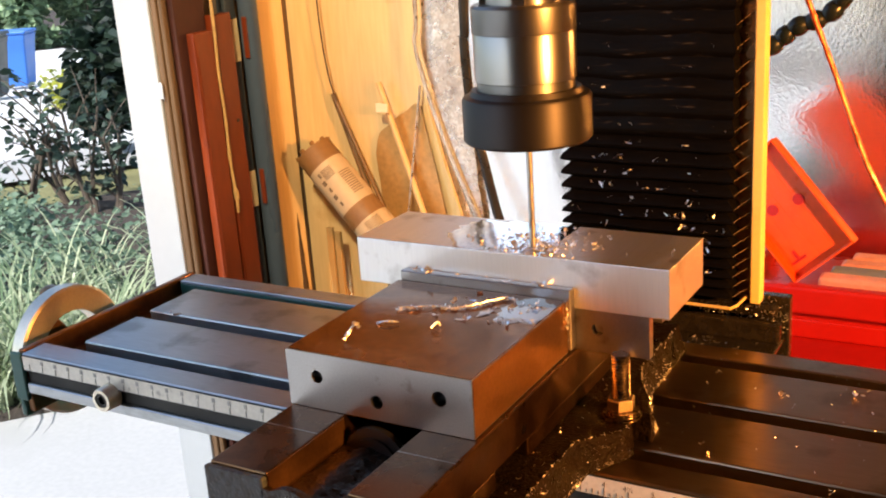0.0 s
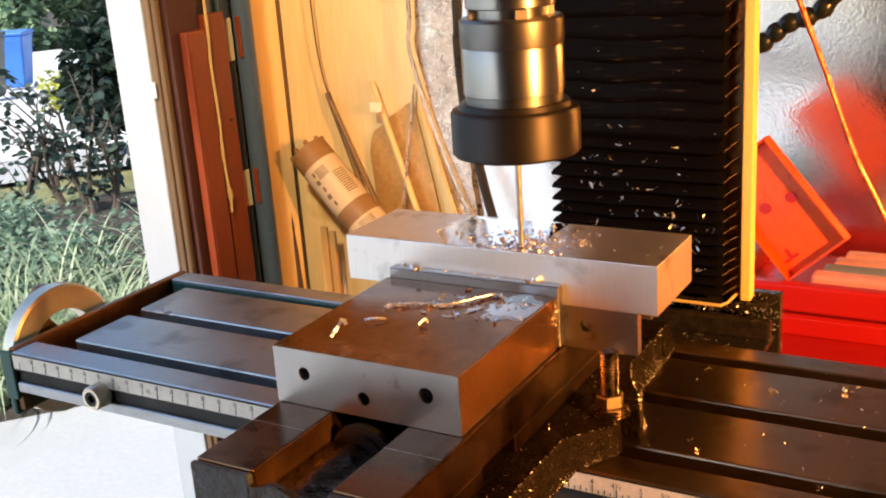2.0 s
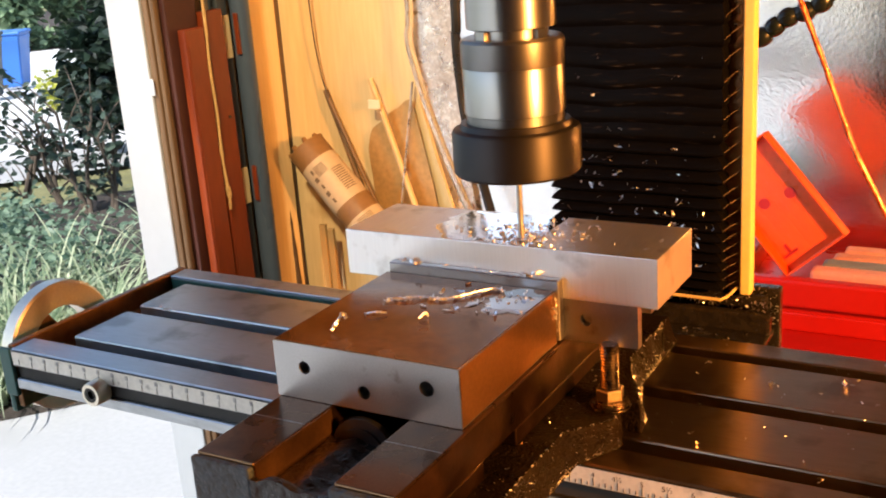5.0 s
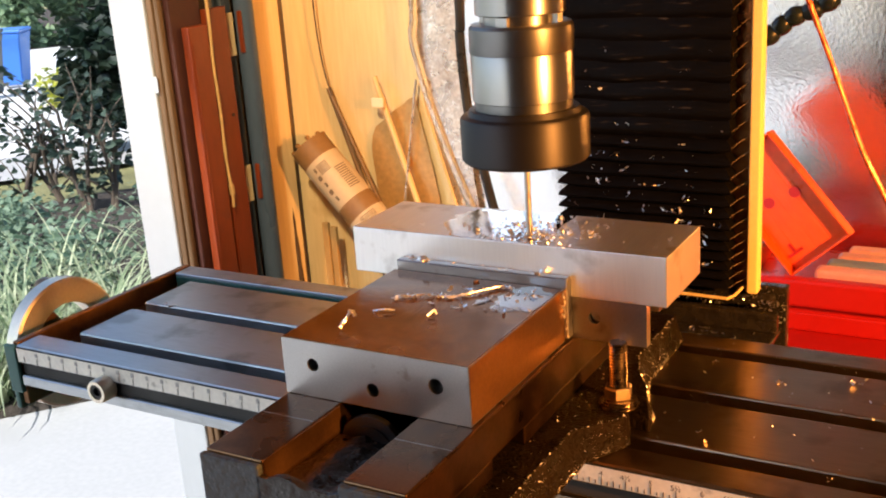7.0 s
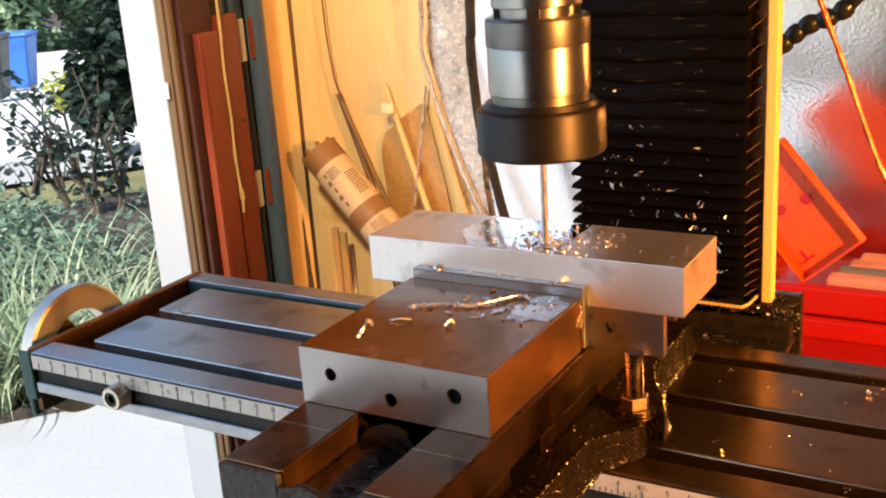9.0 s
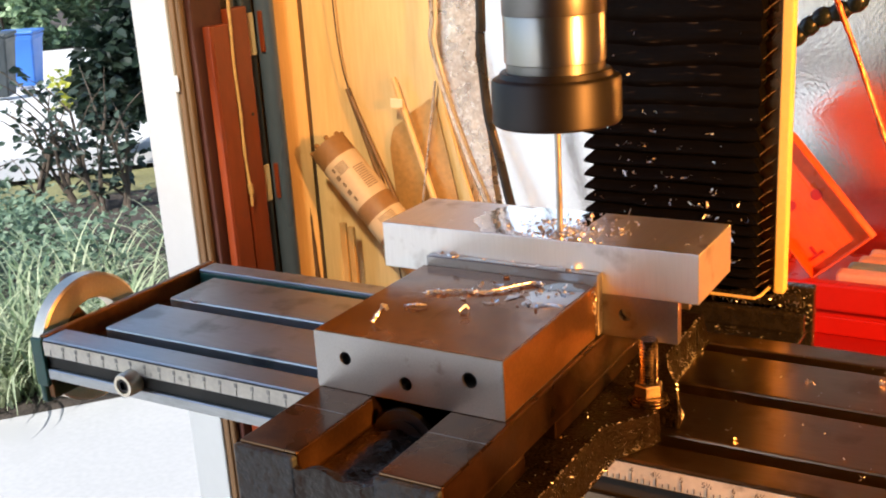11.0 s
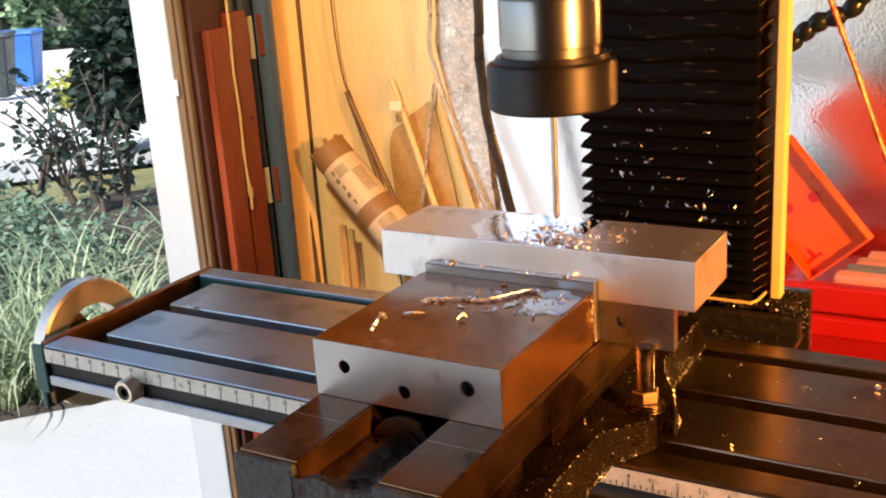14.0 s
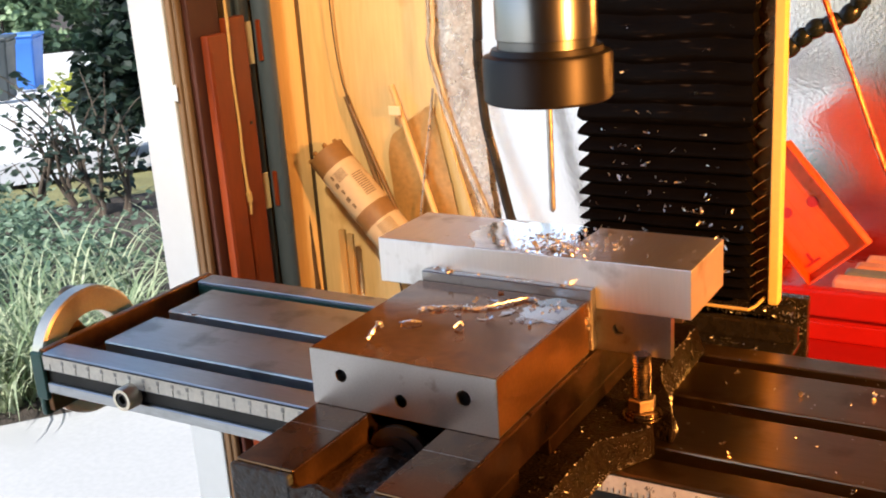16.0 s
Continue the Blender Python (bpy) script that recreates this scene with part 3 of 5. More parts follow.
part("side_film", boxed(0.1035, 0.1038, -0.0590, 0.2040, 0.0275, RZ - 0.0010), M["oily_side"], vise, "dark brown oil film")
for x0, x1 in ((0.0012, 0.0310), (0.0742, 0.1030)):
    part("wear_line", boxed(x0, x1, -0.0215, -0.0211, RZ, RZ + 0.0001), M["jaw"], vise, "bright wear line across the rail")
# Thin plate carries the lamp's orange on the rail's inner side.
part("rail_lamplight_film", boxed(0.0318, 0.0322, -0.0590, -0.0020, 0.0345, RZ - 0.0006), M["lamplit"], vise, "rail's inner side, orange lamplight in its colour")
for x0, x1 in ((-0.0004, 0.0324), (0.0728, 0.1040)):
    part("rail_end", boxed(x0, x1, -0.0640, -0.0602, 0.0, RZ - 0.0008, 0.0012), M["grey_cast"], vise, "rough grey cast end")


def cast_channel():
    """The rough floor between the rails, with a wavy lip at its open end."""
    bm = bmesh.new()
    nx, ny = 24, 30
    rows = []
    for j in range(ny + 1):
        y = -0.0640 + 0.0640 * j / ny
        row = []
        for k in range(nx + 1):
            x = 0.0323 + 0.0411 * k / nx
            lip = math.exp(-(max(0.0, y + 0.0615) / 0.0045) ** 2)
            z = 0.0345 + 0.0090 * lip + 0.0028 * lip * noise.noise(Vector((x * 90, 1.3, 0))) + 0.0014 * noise.noise(Vector((x * 130, y * 130, 5)))
            z += 0.0020 * math.exp(-((x - 0.047) / 0.006) ** 2)
            row.append(bm.verts.new((x, y + (0.0006 * noise.noise(Vector((x * 120, 8, 0))) if j == 0 else 0), z)))
        rows.append(row)
    for a, b in zip(rows, rows[1:]):
        for k in range(nx):
            bm.faces.new((a[k], a[k + 1], b[k + 1], b[k]))
    for a in (rows[0], rows[-1]):
        low = [bm.verts.new((v.co.x, v.co.y, 0.004)) for v in a]
        for k in range(nx):
            bm.faces.new((a[k], a[k + 1], low[k + 1], low[k]))
    return bm


part("channel_floor", cast_channel(), M["dark_channel"], vise, "rough dark cast channel floor", True)
part("thrust_collar", lathe(bmesh.new(), [(0, 0), (0.0166, 0), (0.0172, 0.0008), (0.0172, 0.004), (0, 0.004)], 40, pose(0.0500, -0.0005, 0.0292, 90)), M["black_gloss"], vise, "black round thrust collar", True)
part("collar_washer", lathe(bmesh.new(), [(0.0085, 0.0042), (0.0125, 0.0042), (0.0125, 0.0052), (0.0085, 0.0052), (0.0085, 0.0042)], 32, pose(0.0500, -0.0005, 0.0292, 90)), M["black_gloss"], vise, "", True)
jaw = part("movable_jaw", drilled_box(0.0, 0.1012, 0.0, 0.1035, RZ + 0.0003, 0.0774, [(0.0173, 0.0654, 0.0033), (0.0503, 0.0580, 0.0034), (0.0842, 0.0656, 0.0038)]), M["jaw"], vise, "grey ground steel jaw with three holes")
part("jaw_film_reflection", boxed(0.0006, 0.1006, 0.0006, 0.1030, 0.0774, 0.0777), M["jaw_top"], jaw, "oily film, brown reflection in its colour")
# Sheet over the oily side, with the lamp's orange in its colour.
part("side_lamplight_film", boxed(0.1012, 0.10145, 0.0008, 0.1032, RZ + 0.001, 0.0768), M["lamplit"], jaw, "oily jaw side, orange lamplight in its colour")
part("jaw_plate", boxed(0.0015, 0.1035, 0.1037, 0.1095, 0.050, 0.0832, 0.0006, 1), M["jaw"], vise, "hardened jaw plate")
part("fixed_jaw", boxed(0.0, 0.1035, 0.1662, 0.206, RZ - 0.001, 0.0835, 0.001), M["jaw"], vise)
single("parallel_bar", drilled_box(-0.006, 0.1430, 0.1105, 0.1160, RZ + 0.0002, 0.0713, [(0.1150, 0.0610, 0.0034), (0.08, 0.061, 0.0034), (0.045, 0.061, 0.0034)], 0.004), M["jaw"], "thin ground steel parallel under the workpiece", "parallel bar", "parallels in the vise")
single("parallel_bar", drilled_box(-0.006, 0.1330, 0.1600, 0.1655, RZ + 0.0002, 0.0713, [(0.1150, 0.0610, 0.0034), (0.08, 0.061, 0.0034), (0.045, 0.061, 0.0034)], 0.004), M["jaw"], "thin ground steel parallel under the workpiece", "parallel bar", "parallels in the vise")
single("workpiece", boxed(-0.0300, 0.1538, 0.1098, 0.1657, 0.0715, 0.0978, 0.0005, 2), M["alu"], "milled aluminium bar clamped in the vise", "metal bar")

stud = thing("clamp_stud", "oily threaded clamping stud with hex nut", "stud")
prof = [(0, 0.0515), (0.0042, 0.0515), (0.0050, 0.0507)]
z = 0.0507
while z > 0.006:
    prof += [(0.0050, z), (0.0044, z - 0.0008), (0.0050, z - 0.0016)]
    z -= 0.0016
part("rod", lathe(bmesh.new(), prof + [(0, z)], 20, pose(0.1290, 0.1062, 0)), M["stud"], stud, "", True)
for k, (r, z) in enumerate(((0.0104, 0.0172), (0.0094, 0.0187), (0.0086, 0.0200))):
    part("washer", lathe(bmesh.new(), [(0.0052, z), (r, z), (r + 0.0002, z + 0.0006), (r, z + 0.0012), (0.0052, z + 0.0012)], 28, pose(0.1292 + 0.0004 * k, 0.1058, 0)), M["stud"], stud, "", True)
part("nut", lathe(bmesh.new(), [(0.005, 0.0213), (0.0073, 0.0213), (0.0075, 0.0218), (0.0075, 0.0268), (0.0068, 0.0276), (0.005, 0.0276)], 6, pose(0.1290, 0.1062, 0, 0, 0, -18)), M["worn_nut"], stud, "worn hex nut")

# ---- column ----
col = thing("mill_column", "mill column with a yellow painted edge", "milling machine")
part("column_casting", boxed(0.035, 0.128, 0.302, 0.345, -0.12, 0.75, 0.004), M["dark_iron"], col)
part("yellow_edge", boxed(0.1494, 0.1562, 0.2830, 0.2930, 0.018, 0.75, 0.001), M["yellow"], col, "bright yellow enamelled edge")
part("web_plate", boxed(0.137, 0.1492, 0.290, 0.300, 0.018, 0.75), M["brown_steel"], col, "dark brown side plate")
cover = thing("way_cover", "oily black rubber way cover behind the table", "way cover")
part("sheet", boxed(0.02, 0.1714, 0.300, 0.3085, -0.11, 0.0185, 0.001), M["rubber"], cover)
bm = boxed(0.02, 0.1690, 0.2535, 0.2995, -0.012, -0.0080, 0.001)
box(bm, 0.02, 0.1690, 0.283, 0.290, -0.0085, 0.006, 0.002)
part("fold", bm, M["rubber"], cover)
part("fold", boxed(0.02, 0.165, 0.2900, 0.2998, 0.0063, 0.0155, 0.003), M["rubber"], cover)

bellows = thing("bellows", "black pleated rubber bellows covering the column ways", "bellows")
part("foot_plate", boxed(0.024, 0.1420, 0.2745, 0.300, 0.0160, 0.0182, 0.0008), M["rubber"], bellows, "dark foot plate")
hem = [Vector(p) for p in ((0.024, 0.2728, 0.0172), (0.060, 0.2728, 0.0168), (0.100, 0.2728, 0.0173), (0.1400, 0.2728, 0.0170), (0.1432, 0.2770, 0.0182), (0.1468, 0.2870, 0.0215))]
part("foot_strip", tube(bmesh.new(), hem, 0.0011, 8), M["cream"], bellows, "cream edging strip", True)
XL, XR, YF, YB = 0.0245, 0.1405, 0.274, 0.312
folds = []
z = 0.0215
while z < 0.30:
    pitch = min(0.0142, 0.0068 + 0.055 * max(0.0, z - 0.045))
    folds.append((z + pitch / 2, pitch))
    z += pitch
fold_obs = []
for zc, pitch in folds:
    bm = bmesh.new()
    h = pitch / 2
    prof = [(0.0068, -h - 0.0012), (0.0026, -h * 0.86), (0.0004, -h * 0.66), (0.0, -h * 0.42), (0.0014, h * 0.10), (0.0042, h * 0.62), (0.0068, h + 0.0012)]
    if pitch > 0.011:
        prof = [(d * 0.38, q) for d, q in prof]
    rows = []
    for d, q in prof:
        line = [Vector((XR - d, YB, q))] + [Vector((XR - d, YF + d + 0.0, q))]
        for k in range(1, 16):
            u = k / 16
            x = XR - d + (XL - XR + 2 * d) * u
            line.append(Vector((x, YF + d + 0.0011 * noise.noise(Vector((x * 40, zc * 60, q * 90))), q + 0.0012 * noise.noise(Vector((x * 22, zc * 37, 2))))))
        line += [Vector((XL + d, YF + d, q)), Vector((XL + d, YB, q))]
        rows.append([bm.verts.new(p) for p in line])
    for a, b in zip(rows, rows[1:]):
        for k in range(len(a) - 1):
            bm.faces.new((a[k], a[k + 1], b[k + 1], b[k]))
    ob = part("pleat", bm, M["bellows"], bellows, "", True)
    ob.location.z = zc
    edge = [Vector((XR - 0.0005, YF + 0.0012, -h * 0.4)), Vector((XR + 0.0030, 0.2815, h * 0.15)), Vector((0.1484, 0.2886, h * 0.75))]
    part("seam_thread", tube(bmesh.new(), edge, 0.00017, 5), M["thread"], ob, "pale diagonal seam thread")
    fold_obs.append((ob, zc))

# ---- head and spindle ----
head = thing("drilling_spindle", "mill head with spindle, collet chuck and drill", "milling machine", at=(0.0758, 0.120, 0.1572))
part("head_casting", boxed(-0.055, 0.055, -0.06, 0.13, 0.20, 0.45, 0.01), M["dark_iron"], head)
part("quill", lathe(bmesh.new(), [(0, 0.145), (0.036, 0.145), (0.036, 0.205), (0, 0.205)], 48), M["chuck"], head, "", True)
spindle = part("spindle", lathe(bmesh.new(), [(0, 0.067), (0.0185, 0.067), (0.0185, 0.0735), (0.0222, 0.0740), (0.0226, 0.0745), (0.0226, 0.15), (0, 0.15)], 64), M["chuck"], head, "", True)
# Bright middle and darker neighbours put a window-like reflection into colour.
part("collet_shoulder", lathe(bmesh.new(), [(0, 0.0262), (0.0250, 0.0262), (0.0250, 0.0318), (0, 0.0318)], 64), M["dull"], spindle, "steel shoulder under the reflection, coloured darker", True)
part("collet_body", lathe(bmesh.new(), [(0, 0.0316), (0.0254, 0.0316), (0.0258, 0.0320), (0.0258, 0.0548), (0.0256, 0.0552), (0, 0.0552)], 64), M["chuck"], spindle, "steel collet holder, bright reflection band in its colour", True)
part("collet_ring", lathe(bmesh.new(), [(0, 0.0550), (0.0260, 0.0553), (0.0262, 0.0557), (0.0262, 0.0678), (0.0250, 0.0692), (0.0185, 0.0692), (0, 0.0692)], 64), M["dull"], spindle, "steel ring above the reflection, coloured darker", True)
part("collet_nut", lathe(bmesh.new(), [(0, 0.0), (0.016, 0.0), (0.0180, 0.0004), (0.0318, 0.0004), (0.0331, 0.0018), (0.0331, 0.0222), (0.0322, 0.0236), (0.0292, 0.0246), (0.0280, 0.0270), (0.0240, 0.0272), (0, 0.0272)], 64), M["nut"], spindle, "dark blackened collet nut", True)
for a in (20, 110, 200, 290):
    part("drive_key", boxed(-0.003, 0.003, 0.012, 0.0215, 0.0676, 0.0735), M["chuck"], spindle).rotation_euler.z = radians(a)
bm = bmesh.new()
rows = []
for k in range(61):
    zz = 0.001 - 0.061 * k / 60
    a0 = zz * 300
    taper = min(1.0, (zz + 0.060) / 0.0016 + 0.15) if zz < -0.0584 else 1.0
    ring = []
    for j in range(16):
        a = 2 * math.pi * j / 16
        r = 0.00165 * (1.0 if zz > -0.012 else 1.0 - 0.12 * max(0.0, math.cos(2 * (a - a0))) ** 2) * taper
        ring.append(bm.verts.new((r * math.cos(a), r * math.sin(a), zz)))
    rows.append(ring)
for a, b in zip(rows, rows[1:]):
    for j in range(16):
        bm.faces.new((a[j], a[(j + 1) % 16], b[(j + 1) % 16], b[j]))
bm.faces.new(rows[0])
bm.faces.new(rows[-1])
part("drill_bit", bm, M["bit"], spindle, "slim twist drill", True)

# ---- things against the door wall and the back wall ----
SX = -0.618
single("steel_post", boxed(SX - 0.012, SX + 0.005, 0.6015, 0.6560, FLOOR, 1.2, 0.002), M["maroon"], "dark red primed steel post beside the door", "post")
def board(y0, y1, x, top, label):
    ch = thing("steel_channel", label, "steel channel", "orange channels by the door")
    part("face", boxed(x - 0.012, x, y0, y1, FLOOR, top, 0.002), M["orange"], ch)
    part("rib", boxed(x - 0.002, x + 0.0008, y0 + 0.004, y0 + 0.007, FLOOR + 0.2, top - 0.02), M["orange"], ch)
    return ch


board(0.6165, 0.6520, SX + 0.0175, 0.148, "short orange painted steel channel by the door")
tall = board(0.6575, 0.6940, SX + 0.013, 0.165, "tall orange painted steel channel with a bolt hole")
# Black disc on the face, the bolt hole's shade put into colour.
part("bolt_hole", lathe(bmesh.new(), [(0.0022, 0.0), (0.0022, 0.0012), (0, 0.0012)], 12, pose(SX + 0.0132, 0.683, 0.030, 0, 90, 0)), M["ink"], tall, "round bolt hole, its shade a black disc")
bead = smooth_path([(SX + 0.0185, 0.653 + dy, z) for dy, z in ((0.0, 0.22), (0.001, 0.15), (-0.001, 0.10), (0.001, 0.04), (0.0, -0.01), (0.002, -0.05), (0.004, -0.064), (0.003, -0.085))], 6)
single("foam_bead", tube(bmesh.new(), bead, 0.002, 8, [0.0017 + 0.0012 * abs(noise.noise(p * 60)) + (0.0018 if -0.07 < p.z < -0.055 else 0) for p in bead]), M["foam"], "yellowed bead of dried foam between the channels", "foam bead", smooth=True)
single("slate_strip", boxed(SX - 0.012, SX + 0.003, 0.6965, 0.7160, FLOOR, 1.1, 0.002), M["dark_tape"], "dark slate plastic strip behind the pipe", "plastic strip")
pipe = thing("pipe", "blue-grey plastic pipe standing in the corner", "pipe")
part("barrel", lathe(bmesh.new(), [(0.0125, FLOOR), (0.0125, 1.1)], 32, pose(SX + 0.014, 0.7265, 0)), M["pipe"], pipe, "", True)
for z, h in ((0.105, 0.052), (-0.088, 0.047)):
    part("tape_mark", boxed(SX + 0.0145, SX + 0.0205, 0.7105, 0.7142, z, z + h, 0.0008), M["orange"], pipe, "orange tape mark")
    part("tape_patch", boxed(SX + 0.0035, SX + 0.0060, 0.6980, 0.7135, z - 0.004, z + h - 0.002, 0.0008), M["ply"], pipe, "tan tape patch")


def strand(name, pts, radius, material, label, category, n=8, wobble=0.0):
    path = smooth_path(pts, 8)
    radii = [radius * (1 + wobble * noise.noise(p * 300)) for p in path]
    return single(name, tube(bmesh.new(), path, radius, n, radii), material, label, category, smooth=True)


strand("wire", [(-0.634, 0.812, 0.45), (-0.6340, 0.812, 0.17), (-0.6350, 0.812, 0.08), (-0.6370, 0.812, -0.03), (-0.6325, 0.812, -0.12), (-0.6265, 0.812, -0.24), (-0.622, 0.812, -0.6), (-0.62, 0.812, -1.03)], 0.0036, M["twine"], "dark brown twisted wire hanging on the plywood", "wire", wobble=0.4)
strand("wire", [(-0.566, 0.824, 0.45), (-0.5660, 0.824, 0.17), (-0.5590, 0.824, 0.07), (-0.5450, 0.824, 0.02), (-0.5280, 0.824, -0.04), (-0.505, 0.824, -0.11), (-0.48, 0.824, -0.3)], 0.0011, M["twine"], "thin dark wire hanging on the plywood", "wire")
single("clear_hose", tube(bmesh.new(), smooth_path([(-0.400, 0.80, 0.45), (-0.3960, 0.80, 0.165), (-0.4000, 0.80, 0.115), (-0.3930, 0.80, 0.075), (-0.3780, 0.80, 0.022), (-0.3560, 0.80, -0.04), (-0.325, 0.80, -0.115), (-0.29, 0.80, -0.2), (-0.25, 0.79, -0.31)], 10), 0.0056, 14), M["clear"], "clear vinyl hose hanging in an arc", "hose", smooth=True)
strand("cable", [(-0.309, 0.76, 0.45), (-0.3084, 0.76, 0.162), (-0.3105, 0.76, 0.12), (-0.3085, 0.76, 0.07), (-0.3037, 0.76, 0.021), (-0.2925, 0.76, -0.024), (-0.277, 0.76, -0.091), (-0.252, 0.76, -0.17), (-0.22, 0.75, -0.305)], 0.0062, M["black_cable"], "black electric cable hanging behind the mill", "cable")


def rod(name, a, b, r, material, label, category, n=10):
    a, b = Vector(a), Vector(b)
    return single(name, tube(bmesh.new(), [a.lerp(b, k / 12) for k in range(13)], r, n), material, label, category, smooth=True)


stick = thing("wooden_stick", "pale wooden stick with a tape tag leaning on the panel", "stick")
a, b = Vector((-0.4760, 0.820, 0.058)), Vector((-0.350, 0.812, -0.318))
part("shaft", tube(bmesh.new(), [a.lerp(b, k / 12) for k in range(13)], 0.0042, 10), M["stick"], stick, "", True)
part("tape_tag", boxed(-0.4760, -0.4575, 0.8085, 0.8110, 0.0200, 0.0320, 0.0008), M["tag"], stick, "pale tape tag")
rod("dowel", (-0.5560, 0.828, 0.040), (-0.4300, 0.820, -0.316), 0.0040, M["trim_wood"], "brown wooden dowel leaning on the panel", "dowel")
rod("dowel", (-0.5480, 0.822, 0.030), (-0.3900, 0.814, -0.316), 0.0030, M["trim_wood"], "thin brown wooden dowel leaning on the panel", "dowel")
rod("dowel", (-0.4130, 0.822, 0.055), (-0.470, 0.800, -0.316), 0.0017, M["cloudy"], "thin greyish plastic rod leaning on the panel", "dowel")
for x, zt in ((-0.566, -0.145), (-0.553, -0.150)):
    single("lath", boxed(x - 0.005, x + 0.005, 0.800, 0.806, FLOOR, zt, 0.001), M["lath"], "brown narrow wooden lath standing upright", "lath").matrix_world = pose(0, 0, 0)

# Added sheet that carries the foil's brown reflection of the panel.
bm = bmesh.new()
bmesh.ops.create_grid(bm, x_segments=24, y_segments=24, size=0.5)
for v in bm.verts:
    u, w = v.co.x + 0.5, v.co.y + 0.5
    top = -0.040 + 0.070 * math.sqrt(u) + 0.008 * noise.noise(Vector((u * 4, 0, 3)))
    z = -0.31 + w * (top + 0.31)
    left = -0.500 - 0.10 * z if z > -0.12 else -0.488
    right = -0.424 + 0.20 * max(0.0, 0.05 - z)
    left += 0.010 * noise.noise(Vector((z * 22, 1.0, 2.0)))
    x = left + u * (right - left)
    v.co = Vector((x, 0.829 + 0.006 * noise.noise(Vector((x * 16, z * 10, 7))), z))
r = bmesh.ops.extrude_face_region(bm, geom=bm.faces[:])
for v in r["geom"]:
    if isinstance(v, bmesh.types.BMVert):
        v.co.y += 0.0008
single("brown_reflection", bm, M["brown_reflection"], "wrinkled added sheet by the panel, brown reflection in its colour", "plastic film", smooth=True)

ct = thing("cardboard_tube", "brown cardboard tube with a printed paper label", "cardboard tube")
ca, cb = Vector((-0.5640, 0.782, -0.0310)), Vector((-0.312, 0.764, -0.288))
zax = (cb - ca).normalized()
rot = zax.to_track_quat("Z", "X").to_matrix().to_4x4()
m = Matrix.Translation(ca) @ rot
L = (cb - ca).length
part("body", lathe(bmesh.new(), [(0.017, 0.0), (0.0267, 0.0), (0.0270, 0.001), (0.0270, L), (0.017, L), (0.017, 0.0)], 40, m), M["card"], ct, "", True)
bm = bmesh.new()
for k in range(9):
    a = k / 9 * 6.28
    p = m @ Vector((0.0245 * math.cos(a), 0.0245 * math.sin(a), -0.001 - 0.004 * abs(noise.noise(Vector((k * 1.7, 0, 0))))))
    bmesh.ops.create_icosphere(bm, subdivisions=1, radius=0.0042, matrix=Matrix.Translation(p))
part("crumpled_rim", bm, M["card"], ct, "crumpled end", True)
part("paper_label", lathe(bmesh.new(), [(0.02735, 0.028), (0.02735, 0.100)], 40, m), M["label"], ct, "printed paper label", True)
face = 0.883                   # label turned to face the camera's eye


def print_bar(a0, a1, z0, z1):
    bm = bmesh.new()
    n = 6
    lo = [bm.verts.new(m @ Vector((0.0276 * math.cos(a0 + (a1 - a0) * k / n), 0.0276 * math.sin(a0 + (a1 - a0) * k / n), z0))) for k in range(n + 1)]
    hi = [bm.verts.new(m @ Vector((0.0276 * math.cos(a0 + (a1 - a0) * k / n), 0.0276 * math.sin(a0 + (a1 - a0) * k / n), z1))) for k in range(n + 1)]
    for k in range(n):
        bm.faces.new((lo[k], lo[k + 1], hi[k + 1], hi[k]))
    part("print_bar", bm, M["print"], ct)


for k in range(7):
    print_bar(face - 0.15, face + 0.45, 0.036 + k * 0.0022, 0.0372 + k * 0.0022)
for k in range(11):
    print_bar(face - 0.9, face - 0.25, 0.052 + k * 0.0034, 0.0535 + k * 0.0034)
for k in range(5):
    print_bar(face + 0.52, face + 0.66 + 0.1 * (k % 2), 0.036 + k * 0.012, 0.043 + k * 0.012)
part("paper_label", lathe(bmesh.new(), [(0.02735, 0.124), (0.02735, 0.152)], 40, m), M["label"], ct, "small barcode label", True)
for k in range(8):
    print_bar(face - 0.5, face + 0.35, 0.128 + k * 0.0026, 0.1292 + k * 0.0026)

# ---- red boxes behind the table ----
tote = thing("plastic_tote", "red plastic tote standing on the bench", "storage box")
bm = boxed(0.025, 0.52, 0.60, 0.84, -0.318, -0.170, 0.008)
part("body", bm, M["red"], tote)
part("rim", boxed(0.020, 0.525, 0.592, 0.848, -0.170, -0.156, 0.004), M["red"], tote)
case = thing("tool_case", "open red plastic case with pastel tools inside", "tool case")
part("tray_floor", boxed(0.056, 0.300, 0.656, 0.800, -0.136, -0.118), M["red"], case)
part("tray_wall", boxed(0.040, 0.300, 0.640, 0.655, -0.126, -0.098, 0.003), M["red"], case)
part("tray_wall", boxed(0.040, 0.055, 0.656, 0.800, -0.126, -0.098, 0.003), M["red"], case)
part("tray_foot", boxed(0.048, 0.292, 0.654, 0.790, -0.1558, -0.1362, 0.002), M["red"], case)
LR = pose(0.0850, 0.672, -0.0325, 0, -41.7, 0) @ pose(0, 0, 0, -6)
lid = part("lid", boxed(-0.036, 0.036, 0.010, 0.013, -0.063, 0.063, 0.0012), M["lid_glow"], case, "open red lid, lamp's orange glow in its colour")
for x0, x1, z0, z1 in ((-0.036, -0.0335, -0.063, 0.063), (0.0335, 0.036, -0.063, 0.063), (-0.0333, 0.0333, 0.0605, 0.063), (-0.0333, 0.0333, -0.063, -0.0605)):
    part("lid_wall", boxed(x0, x1, -0.006, 0.0102, z0, z1, 0.0015), M["lid_glow"], lid)
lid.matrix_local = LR
